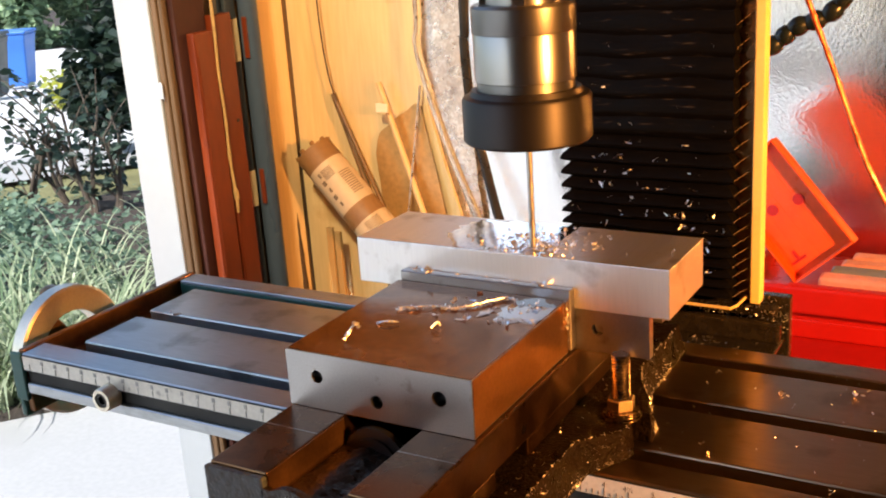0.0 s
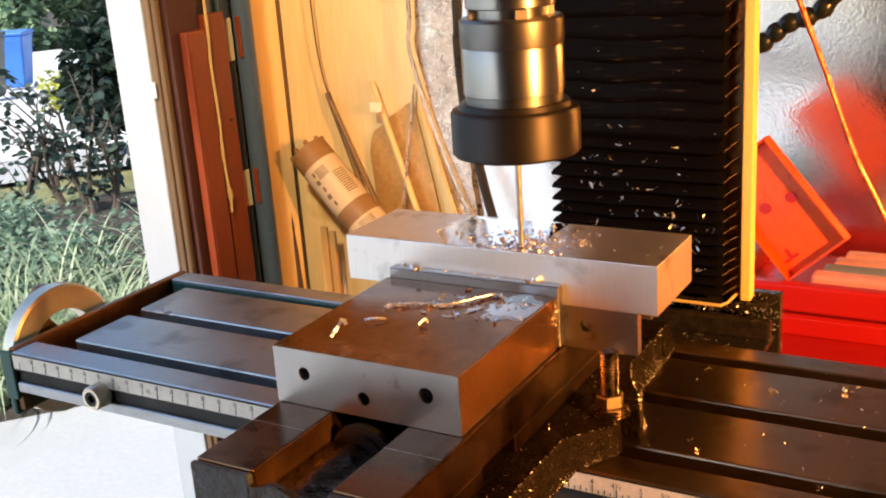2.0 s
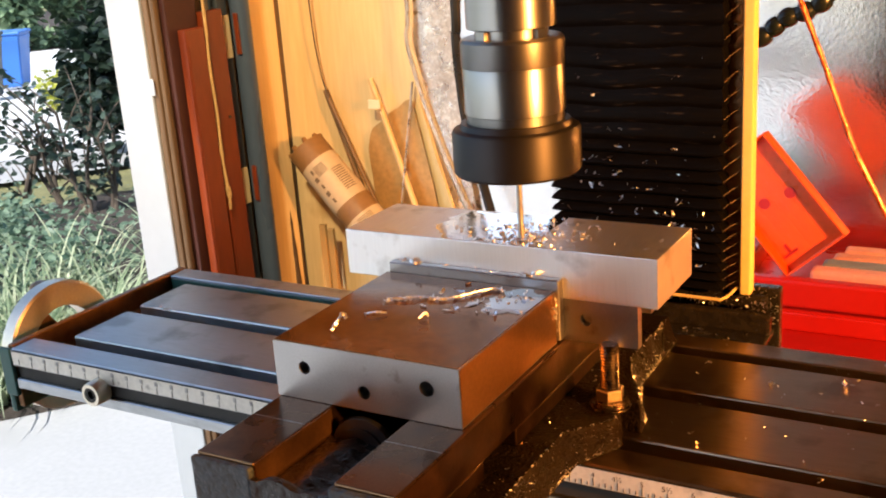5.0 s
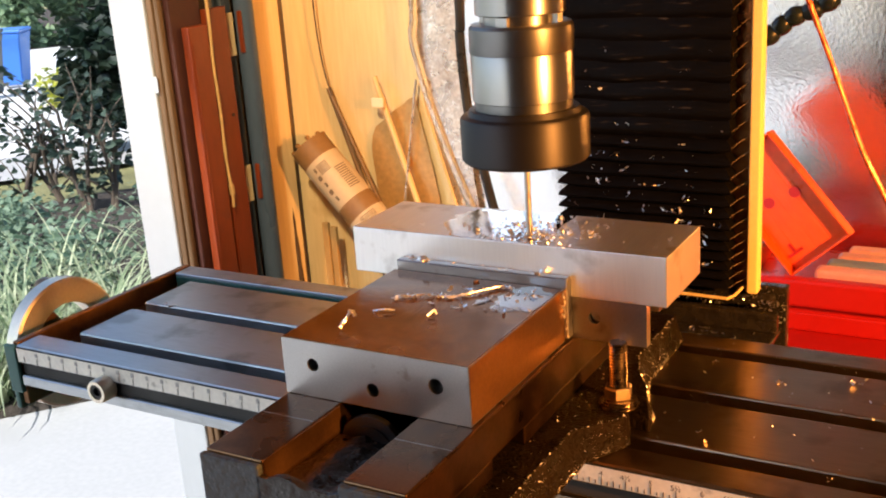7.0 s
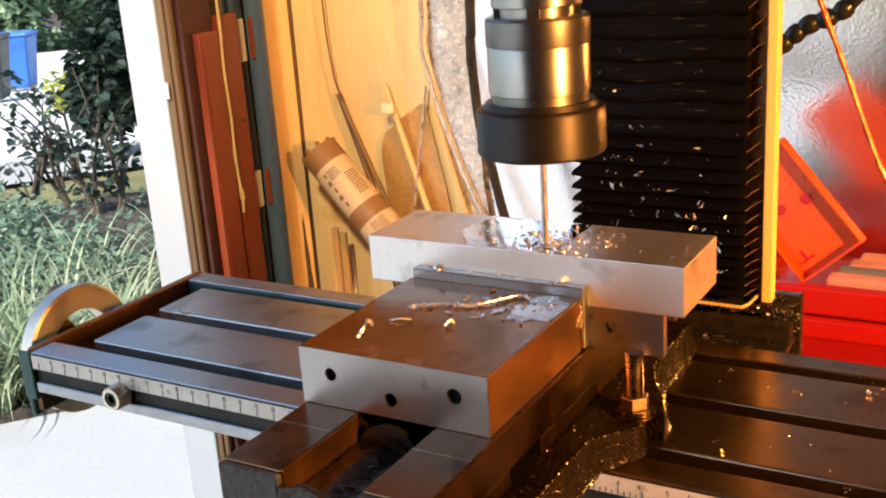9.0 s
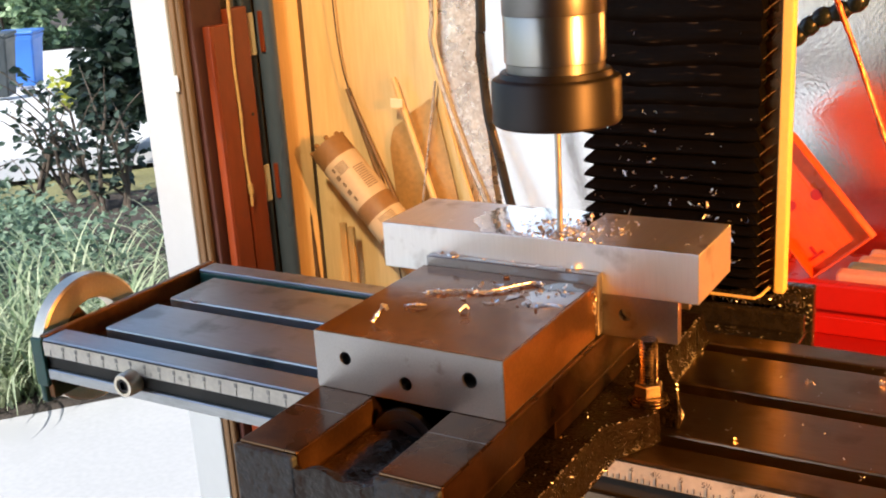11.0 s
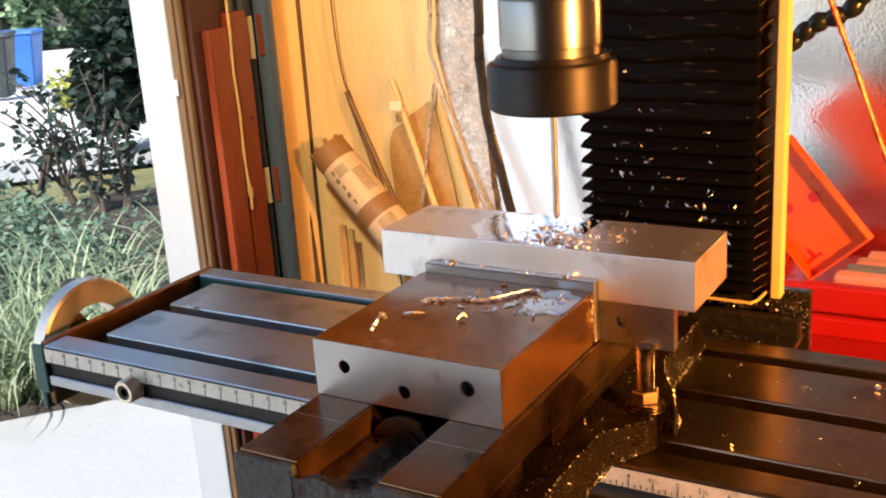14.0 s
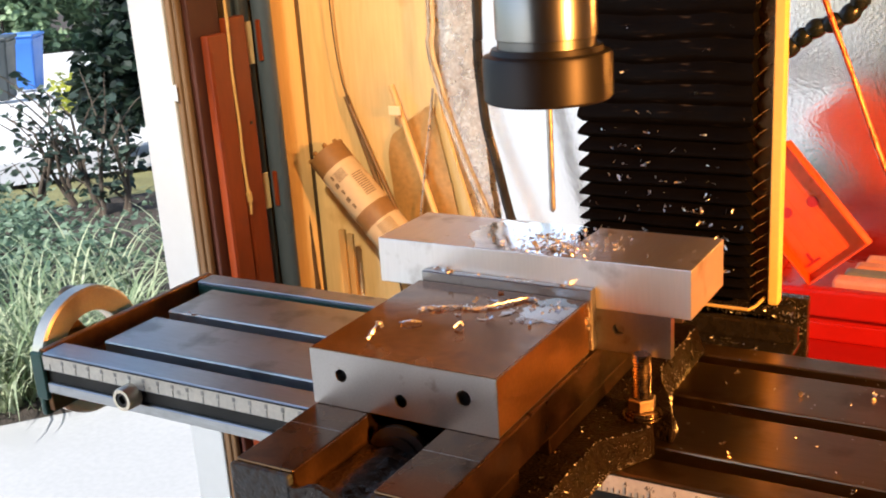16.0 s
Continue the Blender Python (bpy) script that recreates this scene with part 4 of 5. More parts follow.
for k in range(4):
    part("rib", boxed(-0.030 + k * 0.0165, -0.020 + k * 0.0165, 0.0094, 0.0102, -0.056, 0.056, 0.0003), M["lid_glow"], lid)
# Darker discs on the lid carry the shade of its holes.
for x, z in ((-0.0119, 0.0077), (0.0153, 0.0015)):
    part("lid_hole", lathe(bmesh.new(), [(0.0055, 0.0), (0.0055, 0.001), (0, 0.001)], 20, pose(x, 0.0086, z, 90)), M["red"], lid, "round hole, its shade a darker red disc")
bm = boxed(-0.030, -0.014, 0.0080, 0.0093, -0.048, -0.0455)
box(bm, -0.0235, -0.0205, 0.0080, 0.0093, -0.0452, -0.036)
part("lid_catch", bm, M["red"], lid, "dark moulded catch")
for k, (c, y) in enumerate((("pink", 0.664), ("blue_grey", 0.690), ("pink", 0.716), ("pink", 0.744))):
    part("tool_handle", boxed(0.120 + 0.006 * k, 0.290, y, y + 0.020, -0.1178, -0.094 - 0.001 * k, 0.004), M[c], case, "pale pink handle" if c == "pink" else "slate blue handle")

# ---- coolant line and cord ----
loc = thing("coolant_line", "dark segmented coolant hose beside the column", "coolant hose")
lp = smooth_path([(0.120, 0.42, 0.157), (0.1308, 0.42, 0.166), (0.1440, 0.42, 0.1765), (0.1580, 0.42, 0.1815), (0.1690, 0.42, 0.188), (0.1760, 0.42, 0.200), (0.178, 0.42, 0.22), (0.176, 0.42, 0.25)], 6)
acc, last = 0.0, lp[0]
for p, q in zip(lp, lp[1:]):
    acc += (q - p).length
    if acc >= 0.0108:
        acc = 0.0
        d = (q - p).normalized().to_track_quat("Z", "Y").to_matrix().to_4x4()
        part("segment", lathe(bmesh.new(), [(0.0, -0.0075), (0.0045, -0.0075), (0.0062, -0.005), (0.0072, -0.001), (0.0066, 0.003), (0.0052, 0.0045), (0.0048, 0.0065), (0, 0.0065)], 20, Matrix.Translation(q) @ d), M["teal_plastic"], loc, "", True)
strand("copper_cord", [(0.150, 0.38, 0.226), (0.1595, 0.38, 0.1993), (0.1790, 0.38, 0.150), (0.2001, 0.38, 0.0943), (0.2152, 0.38, 0.064), (0.236, 0.38, 0.022), (0.262, 0.38, -0.04), (0.29, 0.38, -0.315)], 0.0019, M["copper"], "thin shiny orange copper cord hanging down", "cord", wobble=0.25)

# ---- shavings and oil ----
UP = Vector((0, 0, 1))


def on_top(x0, x1, y0, y1, z):
    return lambda: (Vector((rng.uniform(x0, x1), rng.uniform(y0, y1), z)), UP)


def around(cx, cy, sx, sy, z, x0, x1, y0, y1):
    return lambda: (Vector((min(x1, max(x0, rng.gauss(cx, sx))), min(y1, max(y0, rng.gauss(cy, sy))), z)), UP)


bm = chips(bmesh.new(), 250, around(0.074, 0.128, 0.017, 0.014, 0.0979, 0.03, 0.13, 0.111, 0.164), (0.0009, 0.0028))
chips(bm, 60, around(0.079, 0.121, 0.006, 0.005, 0.0984, 0.06, 0.10, 0.112, 0.14), (0.0015, 0.0036))
chips(bm, 18, on_top(0.0, 0.15, 0.113, 0.162, 0.0980), (0.0010, 0.0024))
single("metal_shavings", bm, M["chip"], "bright metal shavings piled round the drill", "shavings", kind="stuff")
bm = chips(bmesh.new(), 26, on_top(0.045, 0.098, 0.06, 0.10, 0.0779), (0.0015, 0.004))
chips(bm, 16, on_top(0.006, 0.10, 0.1040, 0.1090, 0.0834), (0.0012, 0.0036))
single("metal_shavings", bm, M["chip"], "bright metal shavings scattered on the vise jaw", "shavings", kind="stuff")
p0 = [(0.026, 0.062), (0.034, 0.067), (0.042, 0.071), (0.052, 0.072), (0.060, 0.078), (0.067, 0.088), (0.072, 0.094), (0.077, 0.092)]
bm = bmesh.new()
path = smooth_path([(x, y, 0.0792 + 0.0006 * noise.noise(Vector((x * 300, y * 200, 0)))) for x, y in p0], 10)
tube(bm, path, 0.0005, 6, [0.0003 + 0.0007 * abs(noise.noise(p * 520)) for p in path])
for p in path[::2]:
    chips(bm, 2, lambda p=p: (p + Vector((rng.uniform(-0.002, 0.002), rng.uniform(-0.002, 0.002), -0.001)), UP), (0.0012, 0.0030))
single("chip_strand", bm, M["chip"], "long curled strand of bright swarf on the jaw", "swarf")
for pts, nm in ((((0.0235, 0.016, 0.079), (0.0255, 0.019, 0.083), (0.0275, 0.021, 0.0865), (0.0285, 0.022, 0.084)), 0.0016), (((0.026, 0.041, 0.0786), (0.031, 0.043, 0.0795), (0.036, 0.046, 0.0787)), 0.0012), (((0.055, 0.045, 0.0786), (0.057, 0.048, 0.0805), (0.058, 0.049, 0.0787)), 0.0015)):
    path = smooth_path(pts, 8)
    single("metal_curl", tube(bmesh.new(), path, nm, 5, [nm * (0.35 + 1.0 * abs(noise.noise(p * 700))) for p in path]), M["chip"], "single crumpled curl of bright metal swarf", "swarf", "curls on the jaw")
bm = chips(bmesh.new(), 9, on_top(-0.26, -0.03, 0.076, 0.22, 0.0002), (0.002, 0.0045))
single("metal_shavings", bm, M["chip"], "few bright shavings on the bare table", "shavings", kind="stuff")
bm = bmesh.new()
for x, y, s in ((0.1659, 0.1234, 0.004), (0.1926, 0.194, 0.007), (0.2297, 0.2078, 0.007), (0.235, 0.098, 0.004), (0.150, 0.212, 0.004)):
    chips(bm, 3, lambda: (Vector((x + rng.uniform(-0.002, 0.002), y + rng.uniform(-0.002, 0.002), 0.0003)), UP), (s * 0.28, s * 0.45))
chips(bm, 40, on_top(0.142, 0.25, 0.108, 0.245, 0.0002), (0.0006, 0.0015))
single("metal_shavings", bm, M["chip"], "few bright shavings on the oily table", "shavings", kind="stuff")


def skirt(y, w):
    """A place on the flange's skirt: w goes from its crest, 0, down to its foot, 1."""
    def reach(rows):
        for (xa, ya), (xb, yb) in zip(rows, rows[1:]):
            if ya <= y < yb:
                return xa + (xb - xa) * (y - ya) / (yb - ya)
        return rows[0][0]
    side = slice(0, 6) if y < 0.1 else slice(9, 14)
    a, b = reach(CREST[side]), reach(FOOT[side])
    return Vector((a + (b - a) * w, y, 0.0174 - 0.0165 * w ** 0.55))


bm = chips(bmesh.new(), 60, on_top(0.1045, 0.1140, 0.0, 0.22, FT + 0.0002), (0.0004, 0.0014))
# Chips massed along crest and foot double as the oily flange's glints.
for many, low, high, size in ((320, -0.15, 0.25, 0.0011), (260, 0.15, 0.85, 0.0008), (320, 0.84, 1.02, 0.0012)):
    for k in range(many):
        y = rng.uniform(-0.02, 0.094) if rng.random() < 0.62 else rng.uniform(0.118, 0.230)
        chips(bm, 1, lambda: (skirt(y, max(0.0, rng.uniform(low, high))), Vector((0.6, 0, 0.8))), (0.0004, size))
single("metal_shavings", bm, M["chip"], "bright shavings on the oily vise flange, some standing in for glints", "shavings", kind="stuff")
bm = chips(bmesh.new(), 60, on_top(0.02, 0.165, 0.255, 0.298, -0.0076), (0.001, 0.003))
chips(bm, 150, lambda: (Vector((rng.uniform(0.05, 0.165), 0.2896, rng.uniform(0.0065, 0.0150))), Vector((0, -1, 0.3))), (0.0006, 0.0020))
chips(bm, 60, lambda: (Vector((rng.uniform(0.14, 0.1705), 0.2996, rng.uniform(-0.006, 0.0175))), Vector((0, -1, 0.3))), (0.0005, 0.0020))
chips(bm, 160, lambda: (Vector((rng.uniform(0.125, 0.1705), 0.2996, rng.uniform(-0.006, 0.0175))), Vector((0, -1, 0.3))), (0.0003, 0.0009))
single("metal_shavings", bm, M["chip"], "wet shavings caught on the rubber way cover", "shavings", kind="stuff")
bm = chips(bmesh.new(), 45, lambda: (Vector((0.1017, rng.gauss(0.106, 0.004), rng.uniform(0.052, 0.076))), Vector((1, 0, 0))), (0.001, 0.0026))
single("metal_shavings", bm, M["chip"], "shavings stuck in the seam of the jaw plate", "shavings", kind="stuff")
for ob, zc in fold_obs:
    many = rng.randint(3, 13) if 0.04 < zc < 0.12 else rng.randint(0, 4)
    middles = [rng.uniform(XL + 0.008, XR - 0.008) for _ in range(2 + many // 3)]

    def scattered():
        x = rng.choice(middles) + rng.gauss(0, 0.003)
        z = rng.uniform(-0.0012, 0.0022)
        return Vector((min(XR - 0.006, max(XL + 0.006, x)), YF + 0.0008 + 0.3 * max(0.0, z), z)), Vector((0, -1, 0.7))

    bm = chips(bmesh.new(), many, scattered, (0.0008, 0.0026))
    chips(bm, 8, scattered, (0.0003, 0.0008))
    tagged(part("chip_dust", bm, M["chip"], ob, "bright chips on the pleat"), kind="stuff")


def puddle(name, cx, cy, rx, ry, z, material, label, seed, x0, x1, y0, y1):
    bm = bmesh.new()
    n = 72
    ring = []
    for k in range(n):
        a = 2 * math.pi * k / n
        f = 1 + 0.30 * noise.noise(Vector((math.cos(a) * 1.6, math.sin(a) * 1.6, seed))) + 0.14 * noise.noise(Vector((math.cos(a) * 6, math.sin(a) * 6, seed)))
        ring.append((min(x1, max(x0, cx + rx * f * math.cos(a))), min(y1, max(y0, cy + ry * f * math.sin(a)))))
    lo = [bm.verts.new((x, y, z)) for x, y in ring]
    hi = [bm.verts.new((x + (cx - x) * 0.05, y + (cy - y) * 0.05, z + 0.00012)) for x, y in ring]
    for k in range(n):
        bm.faces.new((lo[k], lo[(k + 1) % n], hi[(k + 1) % n], hi[k]))
    bm.faces.new(hi)
    return single(name, bm, material, label, "puddle", smooth=True)


# Edge at x 0.084 set to fit where the camera sees white reflection.
puddle("coolant_puddle", 0.062, 0.138, 0.046, 0.034, 0.09781, M["wet"], "thin wet film of cutting oil on the aluminium bar", 3.0, 0.012, 0.0840, 0.1104, 0.1652)
puddle("coolant_puddle", 0.0885, 0.081, 0.0135, 0.020, 0.07775, M["wet_dark"], "thin wet film of cutting oil on the jaw", 9.0, 0.05, 0.1004, 0.02, 0.1025)
puddle("coolant_puddle", 0.0700, 0.074, 0.0035, 0.0060, 0.07775, M["wet_dark"], "small wet drop of cutting oil on the jaw", 6.0, 0.05, 0.1004, 0.02, 0.1025)

# ---- outdoors ----
E0, US = Vector((0.313, -0.374)), Vector((-0.79, 0.613))
VS = Vector((0.613, 0.79))


def land(x, y):
    s = (Vector((x, y)) - E0).dot(US)
    return -1.056 - 0.075 * max(0.0, s - 3.2) * (1.0 if s < 60 else 60 / s)


def spot(s, v):
    """The ground at s metres out of the door and v metres across."""
    p = E0 + US * s + VS * v
    return Vector((p.x, p.y, land(p.x, p.y)))


def patch(name, edge, lift, material, label, category, ns=14, nv=14):
    """A strip of ground. edge(w) gives the nearest and farthest reach and the place across for w from 0 to 1."""
    bm = bmesh.new()
    rows = []
    for i in range(ns + 1):
        row = []
        for j in range(nv + 1):
            s0, s1, v0, v1 = edge(j / nv)
            f = i / ns
            s = s0 + (s1 - s0) * f
            p = spot(s, v0 + (v1 - v0) * f)
            p.z += lift + (0.02 * noise.noise(p * 3) if "bed" in name else 0)
            row.append(bm.verts.new(p))
        rows.append(row)
    for a, b in zip(rows, rows[1:]):
        for j in range(nv):
            bm.faces.new((a[j], a[j + 1], b[j + 1], b[j]))
    return single(name, bm, material, label, category, kind="structure", smooth=True)


M["soil"] = mat("dark_mulch", (0.055, 0.042, 0.033), 0.9, 0.0, 0.4, 12, 90, 0.8, depth=0.02)
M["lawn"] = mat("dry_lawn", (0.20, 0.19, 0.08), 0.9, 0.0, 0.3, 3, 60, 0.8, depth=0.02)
# Sun's brightness put into the verge and road colours, paler than lawn and concrete.
M["verge"] = mat("lawn_with_sunlight", (0.42, 0.42, 0.08), 0.9, 0.0, 0.3, 2, 40, 0.8, depth=0.02)
M["road"] = mat("road_concrete_with_glare", (0.62, 0.61, 0.59), 0.9, 0.0, 0.1, 0.8, 20, 0.2)
M["bark"] = mat("grey_brown_bark", (0.10, 0.075, 0.055), 0.85, 0.0, 0.3, 30, 160, 0.6, stretch=(1, 1, 0.3), depth=0.004)
M["bin_blue"] = mat("blue_bin_plastic", (0.035, 0.16, 0.52), 0.45, 0.0, 0.06, 3, 60, 0.1)
M["bin_black"] = mat("dark_grey_bin_plastic", (0.035, 0.045, 0.050), 0.5, 0.0, 0.1, 3, 60, 0.1)


def leaf_material(name, low, high, rough=0.5, through=0.25):
    m = bpy.data.materials.new(name)
    m.use_nodes = True
    n, l = m.node_tree.nodes, m.node_tree.links
    b = n["Principled BSDF"]
    geo, ramp = n.new("ShaderNodeNewGeometry"), n.new("ShaderNodeValToRGB")
    ramp.color_ramp.elements[0].color, ramp.color_ramp.elements[1].color = (*low, 1), (*high, 1)
    l.new(geo.outputs["Random Per Island"], ramp.inputs["Fac"])
    l.new(ramp.outputs[0], b.inputs["Base Color"])
    b.inputs["Roughness"].default_value = rough
    tr, mix = n.new("ShaderNodeBsdfTranslucent"), n.new("ShaderNodeMixShader")
    mix.inputs[0].default_value = through
    l.new(ramp.outputs[0], tr.inputs["Color"])
    l.new(b.outputs[0], mix.inputs[1])
    l.new(tr.outputs[0], mix.inputs[2])
    l.new(mix.outputs[0], n["Material Output"].inputs["Surface"])
    return m


M["rose_leaf"] = leaf_material("dark_rose_leaf", (0.018, 0.036, 0.028), (0.060, 0.095, 0.066))
M["tree_leaf"] = leaf_material("deep_green_leaf", (0.006, 0.016, 0.011), (0.022, 0.042, 0.024))
M["herb_leaf"] = leaf_material("grey_green_leaf", (0.07, 0.13, 0.085), (0.22, 0.31, 0.20))
M["blade"] = leaf_material("pale_striped_blade", (0.12, 0.20, 0.09), (0.58, 0.62, 0.40), 0.5, 0.3)
M["bush_leaf"] = leaf_material("yellow_green_leaf", (0.20, 0.24, 0.03), (0.48, 0.48, 0.06))
M["hedge_leaf"] = leaf_material("far_tree_leaf", (0.12, 0.20, 0.11), (0.33, 0.44, 0.25))


class Leaves:
    """Collects leaf blades: each a short folded blade of four faces."""

    def __init__(self, seed):
        self.v, self.f, self.r = [], [], random.Random(seed)

    def leaf(self, p, size, tilt=0.9, wide=0.55):
        r = self.r
        m = Matrix.Rotation(r.uniform(0, 6.28), 3, "Z") @ Matrix.Rotation(r.uniform(-tilt, tilt), 3, "X") @ Matrix.Rotation(r.uniform(-0.5, 0.9), 3, "Y")
        s = size * r.uniform(0.7, 1.25)
        w = s * wide / 2
        k = len(self.v)
        for q in ((0, 0, 0), (s * 0.35, -w, 0.12 * s), (s * 0.75, -w * 0.75, 0.10 * s), (s, 0, -0.05 * s), (s * 0.75, w * 0.75, 0.10 * s), (s * 0.35, w, 0.12 * s), (s * 0.5, 0, 0.0)):
            self.v.append(Vector(p) + m @ Vector(q))
        self.f += [(k, k + 1, k + 6), (k + 1, k + 2, k + 6), (k + 2, k + 3, k + 6), (k + 3, k + 4, k + 6), (k + 4, k + 5, k + 6), (k + 5, k, k + 6)]

    def blade(self, p, length, width, lean, heading):
        r, k, n = self.r, len(self.v), 6
        side = Vector((-math.sin(heading), math.cos(heading), 0))
        q, a = Vector(p), radians(90) - lean * 0.25
        for j in range(n + 1):
            w = width * (1 - (j / n) ** 2) / 2 + 0.0004
            self.v += [q - side * w, q + side * w]
            q = q + length / n * Vector((math.cos(heading) * math.cos(a), math.sin(heading) * math.cos(a), math.sin(a)))
            a -= lean / n * (0.7 + j * 0.16)
        self.f += [(k + 2 * j, k + 2 * j + 1, k + 2 * j + 3, k + 2 * j + 2) for j in range(n)]

    def mesh(self, name):
        me = bpy.data.meshes.new(name)
        me.from_pydata(self.v, [], self.f)
        return me


def leafy(name, leaves, material, parent, label=""):
    me = leaves.mesh(name)
    me.materials.append(material)
    ob = new(name, me)
    ob.parent = parent
    if label:
        ob["label"] = label
    return ob


bm = bmesh.new()
ring = []
for i in range(41):
    s = -25 + (i / 40) ** 2 * 425
    ring.append([])
    for j in range(31):
        v = (j / 15 - 1) * abs(j / 15 - 1) * 300
        p = spot(s, v)
        p.z -= 0.03
        ring[-1].append(bm.verts.new(p))
for a, b in zip(ring, ring[1:]):
    for j in range(30):
        bm.faces.new((a[j], a[j + 1], b[j + 1], b[j]))
single("ground", bm, M["lawn"], "dry grassy ground sloping away from the garage", "ground", kind="structure", smooth=True)
patch("driveway", lambda w: (-12.0, 3.12 + 0.05 * noise.noise(Vector((w * 20, 0, 0))), -14 + 15.2 * w, -14 + 15.2 * w), 0.004, M["concrete"], "pale sunlit concrete apron before the door", "driveway", 20, 30)
patch("flower_bed", lambda w: (3.1, 7.0 + 0.15 * noise.noise(Vector((w * 7, 1, 0))), -4 + 9 * w, -4 + 9 * w), 0.006, M["soil"], "dark mulched flower bed", "flower bed")
patch("road", lambda w: (9.8, 53.0, -30 + 56 * w, -50 + 96 * w), 0.006, M["road"], "pale concrete street, sun glare in its colour", "road", 20, 20)
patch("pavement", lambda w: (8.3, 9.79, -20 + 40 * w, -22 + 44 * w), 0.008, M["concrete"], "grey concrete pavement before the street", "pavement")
patch("verge", lambda w: (14.4 + 2.5 * w, 14.8 + 10.5 * w, 0.45 + 1.0 * w, 0.6 + 2.2 * w), 0.03, M["verge"], "yellow-green grass verge by the street, sunlight in its colour", "verge")
patch("far_bank", lambda w: (52.5, 90.0, -50 + 96 * w, -70 + 140 * w), 0.02, M["soil"], "brown earth bank under the far trees", "bank")


def stem(bm, pts, r0, r1):
    path = smooth_path(pts, 5)
    n = len(path) - 1
    tube(bm, path, r0, 7, [r0 + (r1 - r0) * k / n for k in range(n + 1)])
    return path


def rose(s, v, height, seed, label, spread=0.30, count=260):
    r = random.Random(seed)
    root = spot(s, v)
    shrub = thing("rose_shrub", label, "shrub", "shrubs in the bed", at=root)
    bm, lv = bmesh.new(), Leaves(seed)
    tips = []
    for k in range(3):
        a = r.uniform(0, 6.28)
        top = Vector((spread * 0.5 * math.cos(a), spread * 0.5 * math.sin(a), height * r.uniform(0.6, 0.72)))
        path = stem(bm, [(0.02 * k, 0, 0), top * 0.4 + Vector((r.uniform(-0.03, 0.03), r.uniform(-0.03, 0.03), 0)), top], 0.016, 0.008)
        for j in range(5):
            b = path[-1 - j * 2]
            t = b + Vector((r.uniform(-spread, spread), r.uniform(-spread, spread), height * r.uniform(0.15, 0.45)))
            tips += stem(bm, [b, b.lerp(t, 0.5) + Vector((0, 0, 0.03)), t], 0.006, 0.002)[2:]
    part("stem", bm, M["bark"], shrub, "thin grey-brown stems", True)
    for k in range(count):
        p = r.choice(tips) + Vector((r.gauss(0, 0.05), r.gauss(0, 0.05), r.gauss(0, 0.05)))
        lv.leaf(p, 0.062, 1.1, 0.7)
    leafy("foliage", lv, M["rose_leaf"], shrub, "dark green rose leaves")


rose(6.90, 0.24, 0.78, 11, "leggy rose shrub with sparse dark leaves", 0.30, 120)
rose(6.45, 0.36, 0.86, 12, "tall rose shrub with two bare stems", 0.26, 130)
rose(6.40, 0.50, 0.66, 13, "rose shrub with dark leaves beside the jamb", 0.24, 130)
rose(6.90, 0.02, 0.66, 14, "leggy rose shrub with gaps between its leaves", 0.34, 90)
rose(6.90, -0.42, 0.62, 15, "low rose shrub with dark leaves", 0.30, 80)


def tree(name, s, v, z0, z1, rad, seed, count, size, material, label, category, squash=1.0):
    r = random.Random(seed)
    root = spot(s, v)
    tr = thing(name, label, category, at=root)
    bm, lv = bmesh.new(), Leaves(seed)
    stem(bm, [(0, 0, -0.05), (0.05, 0.02, z0 * 0.6), (0.0, 0.0, (z0 + z1) / 2), (0.04, 0, z1 * 0.9)], 0.09, 0.02)
    centres = []
    for k in range(26):
        a, h = r.uniform(0, 6.28), r.uniform(z0, z1)
        q = rad * r.uniform(0.25, 0.95)
        c = Vector((q * math.cos(a), q * math.sin(a) * squash, h))
        centres.append((c, rad * r.uniform(0.22, 0.42)))
        stem(bm, [(0, 0, max(0.2, h - 0.4)), c * 0.5 + Vector((0, 0, h * 0.5 - 0.1)), c], 0.022, 0.006)
    part("trunk", bm, M["bark"], tr, "brown trunk and limbs", True)
    for k in range(count):
        c, q = r.choice(centres)
        d = Vector((r.gauss(0, 1), r.gauss(0, 1), r.gauss(0, 1))).normalized() * q * r.uniform(0.3, 1.1) ** 0.6
        lv.leaf(c + d, size, 1.2, 0.65)
    leafy("crown", lv, material, tr, "dense leaves")


tree("tree", 8.9, 1.52, 0.25, 3.0, 1.04, 21, 24000, 0.12, M["tree_leaf"], "dense dark green broadleaf tree by the drive", "tree")
tree("bush", 15.2, 1.14, 0.02, 0.34, 0.6, 22, 900, 0.10, M["bush_leaf"], "sunlit yellow-green bush on the verge", "bush")
for k, v in enumerate((-12, -9, -6.2, -3.4, -0.8, 1.9, 4.6, 7.4)):
    tree("bush", 57.0 + 1.5 * math.sin(k * 2.1), v, 0.1, 3.4, 2.2, 70 + k, 1800, 0.42, M["hedge_leaf"], "leafy green bush beyond the street", "bush")
for k, (s, v) in enumerate(((61, -9), (62, -5.5), (61, -2.2), (63, 1.0), (61, 4.2), (62, 7.5))):
    tree("tree", s, v, 0.9, 6.5, 2.6, 30 + k, 2600, 0.42, M["hedge_leaf"], "tall green tree beyond the street", "tree")
tree("tree", 55.0, 0.2, 1.5, 6.0, 1.6, 51, 700, 0.4, M["tree_leaf"], "thin dark tree with bare trunks beyond the street", "tree")

# low plants and long grass in the bed
r = random.Random(5)
lv = Leaves(60)
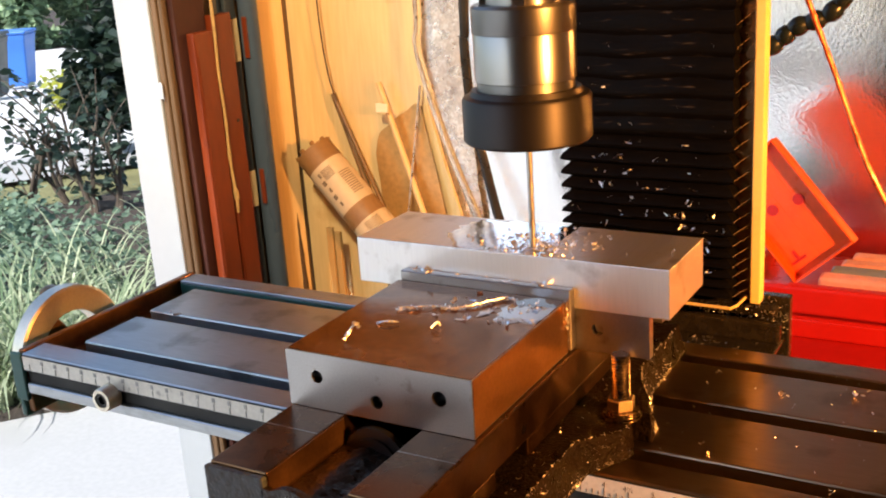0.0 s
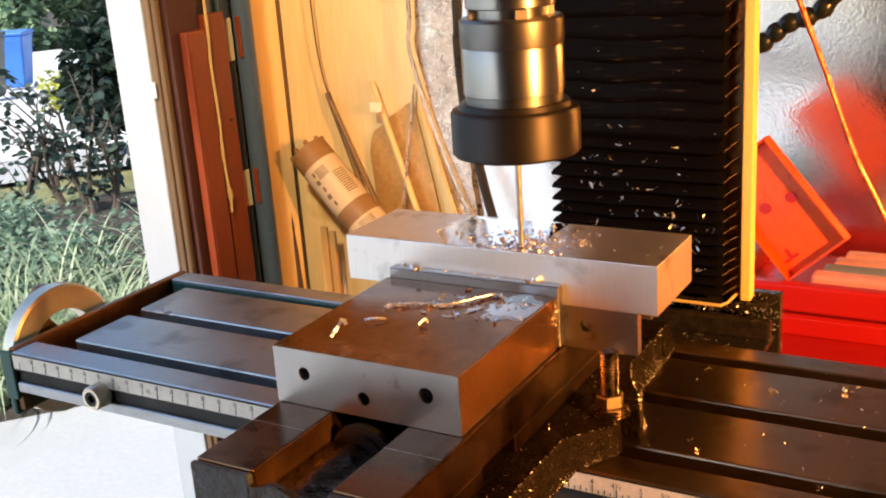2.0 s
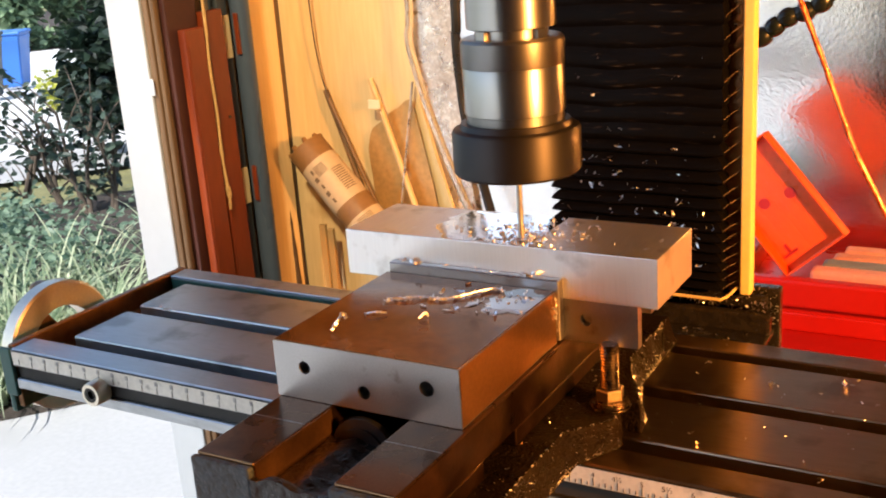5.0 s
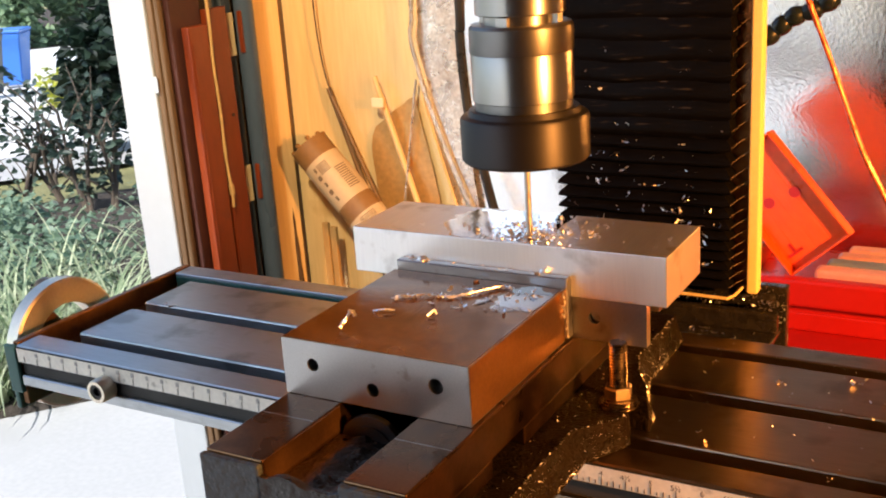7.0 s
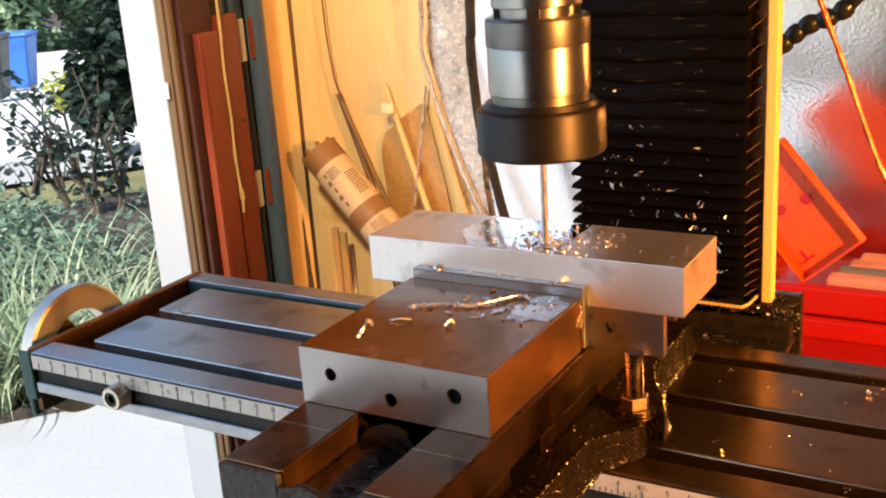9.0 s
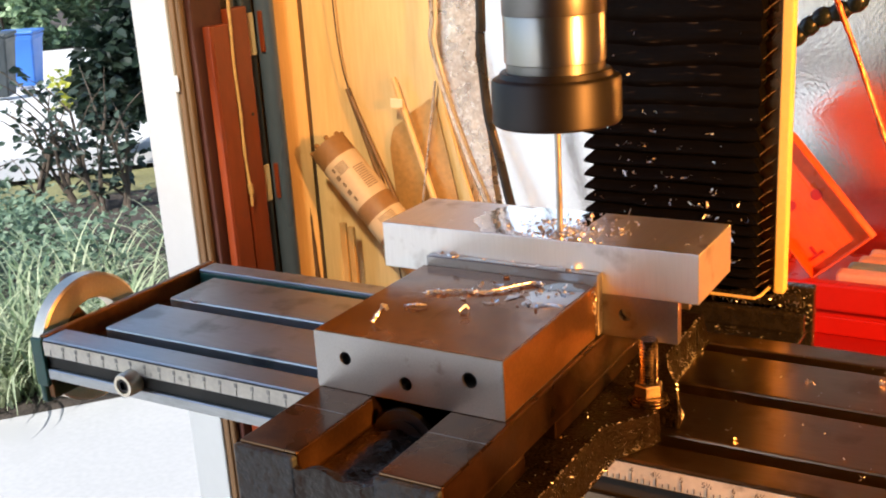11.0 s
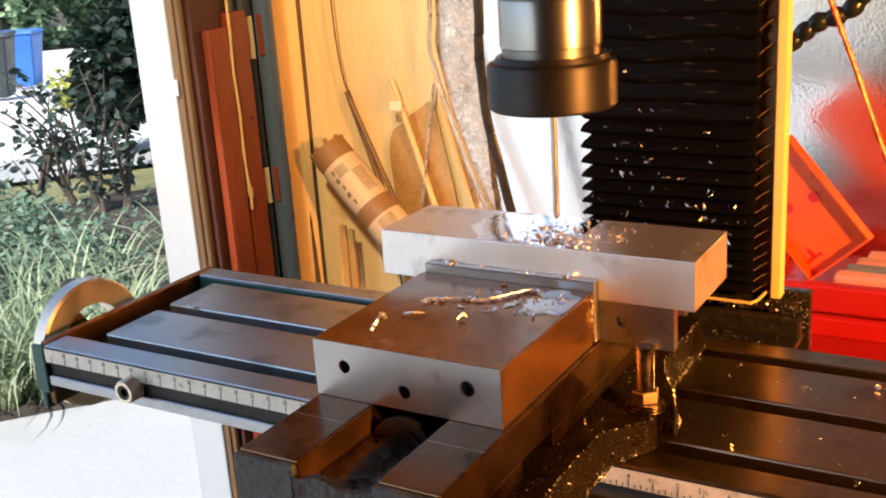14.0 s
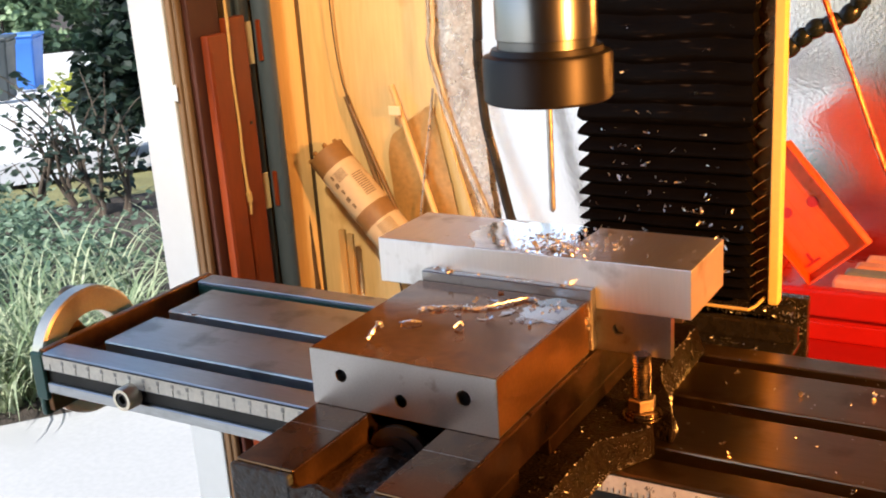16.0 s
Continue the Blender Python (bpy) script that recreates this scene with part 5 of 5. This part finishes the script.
for k in range(230):
    s, v = r.uniform(4.1, 6.7), r.uniform(-0.9, 1.0)
    if v > 0.40 * (s / 6) and r.random() < 0.75:
        continue
    if s > 5.7 and v > 0.05:
        continue
    c, h = spot(s, v), r.uniform(0.08, 0.30)
    for j in range(34):
        q = r.uniform(0, 1)
        lv.leaf(c + Vector((r.gauss(0, 0.07), r.gauss(0, 0.07), 0.02 + h * q)), r.uniform(0.025, 0.052), 1.0, 0.6)
ob = leafy("ground_cover", lv, M["herb_leaf"], None)
tagged(ob, "grey-green leafy ground cover in the bed", "plants", kind="stuff")
lv = Leaves(61)
for k in range(46):
    s = 3.30 + 1.5 * r.random() ** 1.6
    v = r.uniform(-0.75, 0.78) * s / 4
    if v > 0.15 and r.random() < 0.5:
        continue
    c = spot(s, v)
    for j in range(26):
        lv.blade(c + Vector((r.gauss(0, 0.03), r.gauss(0, 0.03), 0)), r.uniform(0.22, 0.52), r.uniform(0.006, 0.013), r.uniform(0.9, 2.3), r.uniform(0, 6.28))
for k in range(44):
    c = spot(r.uniform(3.24, 3.60), r.uniform(-0.75, 0.20))
    for j in range(24):
        lv.blade(c + Vector((r.gauss(0, 0.03), r.gauss(0, 0.03), 0)), r.uniform(0.18, 0.42), r.uniform(0.006, 0.012), r.uniform(0.9, 2.3), r.uniform(0, 6.28))
ob = leafy("long_grass", lv, M["blade"], None)
tagged(ob, "long arching pale striped grass at the drive's edge", "grass", kind="stuff")


def bin_thing(s, v, turn, material, label, group):
    b = thing("wheeled_bin", label, "waste bin", group, at=spot(s, v) + Vector((0, 0, 0.01)))
    b.rotation_euler.z = radians(turn)
    bm = bmesh.new()
    rows = []
    for z, w, d in ((0.06, 0.42, 0.46), (0.30, 0.46, 0.52), (0.90, 0.56, 0.66), (0.93, 0.60, 0.70), (0.99, 0.60, 0.70)):
        rows.append([bm.verts.new((x * w / 2, y * d / 2, z)) for x, y in ((-1, -1), (1, -1), (1, 1), (-1, 1))])
    for p, q in zip(rows, rows[1:]):
        for k in range(4):
            bm.faces.new((p[k], p[(k + 1) % 4], q[(k + 1) % 4], q[k]))
    bm.faces.new(rows[0])
    bm.faces.new(rows[-1])
    bmesh.ops.bevel(bm, geom=bm.edges[:], offset=0.02, segments=2, affect="EDGES")
    part("body", bm, material, b, "", True)
    part("lid", boxed(-0.31, 0.31, -0.37, 0.40, 0.995, 1.05, 0.02), material, b)
    part("handle", tube(bmesh.new(), smooth_path([(-0.24, 0.36, 0.93), (-0.22, 0.44, 0.96), (0.22, 0.44, 0.96), (0.24, 0.36, 0.93)], 5), 0.016, 8), material, b, "", True)
    for x in (-0.26, 0.26):
        part("wheel", lathe(bmesh.new(), [(0, -0.03), (0.12, -0.03), (0.125, -0.02), (0.125, 0.02), (0.12, 0.03), (0, 0.03)], 24, pose(x, 0.26, 0.13, 0, 90, 0)), M["bin_black"], b, "dark rubber wheel", True)


bin_thing(21.3, 0.33, 120, M["bin_blue"], "blue plastic wheeled recycling bin by the street", "bins by the street")
bin_thing(18.6, -0.17, 125, M["bin_black"], "dark grey plastic wheeled bin by the street", "bins by the street")


# ---- what moves ----
HEAD = [(0.0, 0.1572), (4.2, 0.1390), (5.2, 0.1347), (5.37, 0.1343), (5.55, 0.1347), (6.5, 0.1387), (9.0, 0.1494), (12.5, 0.1642), (16.0, 0.1786)]


def motions():
    walk(head, [(t, pose(0.0758, 0.120, z)) for t, z in HEAD])
    walk(spindle, [(k / 10, pose(0, 0, 0, 0, 0, -80 * k)) for k in range(161)])
    for ob, zc in fold_obs:
        share = (zc - 0.02) / 0.28
        walk(ob, [(t, pose(0, 0, zc + (z - 0.1572) * share)) for t, z in HEAD])


motions()
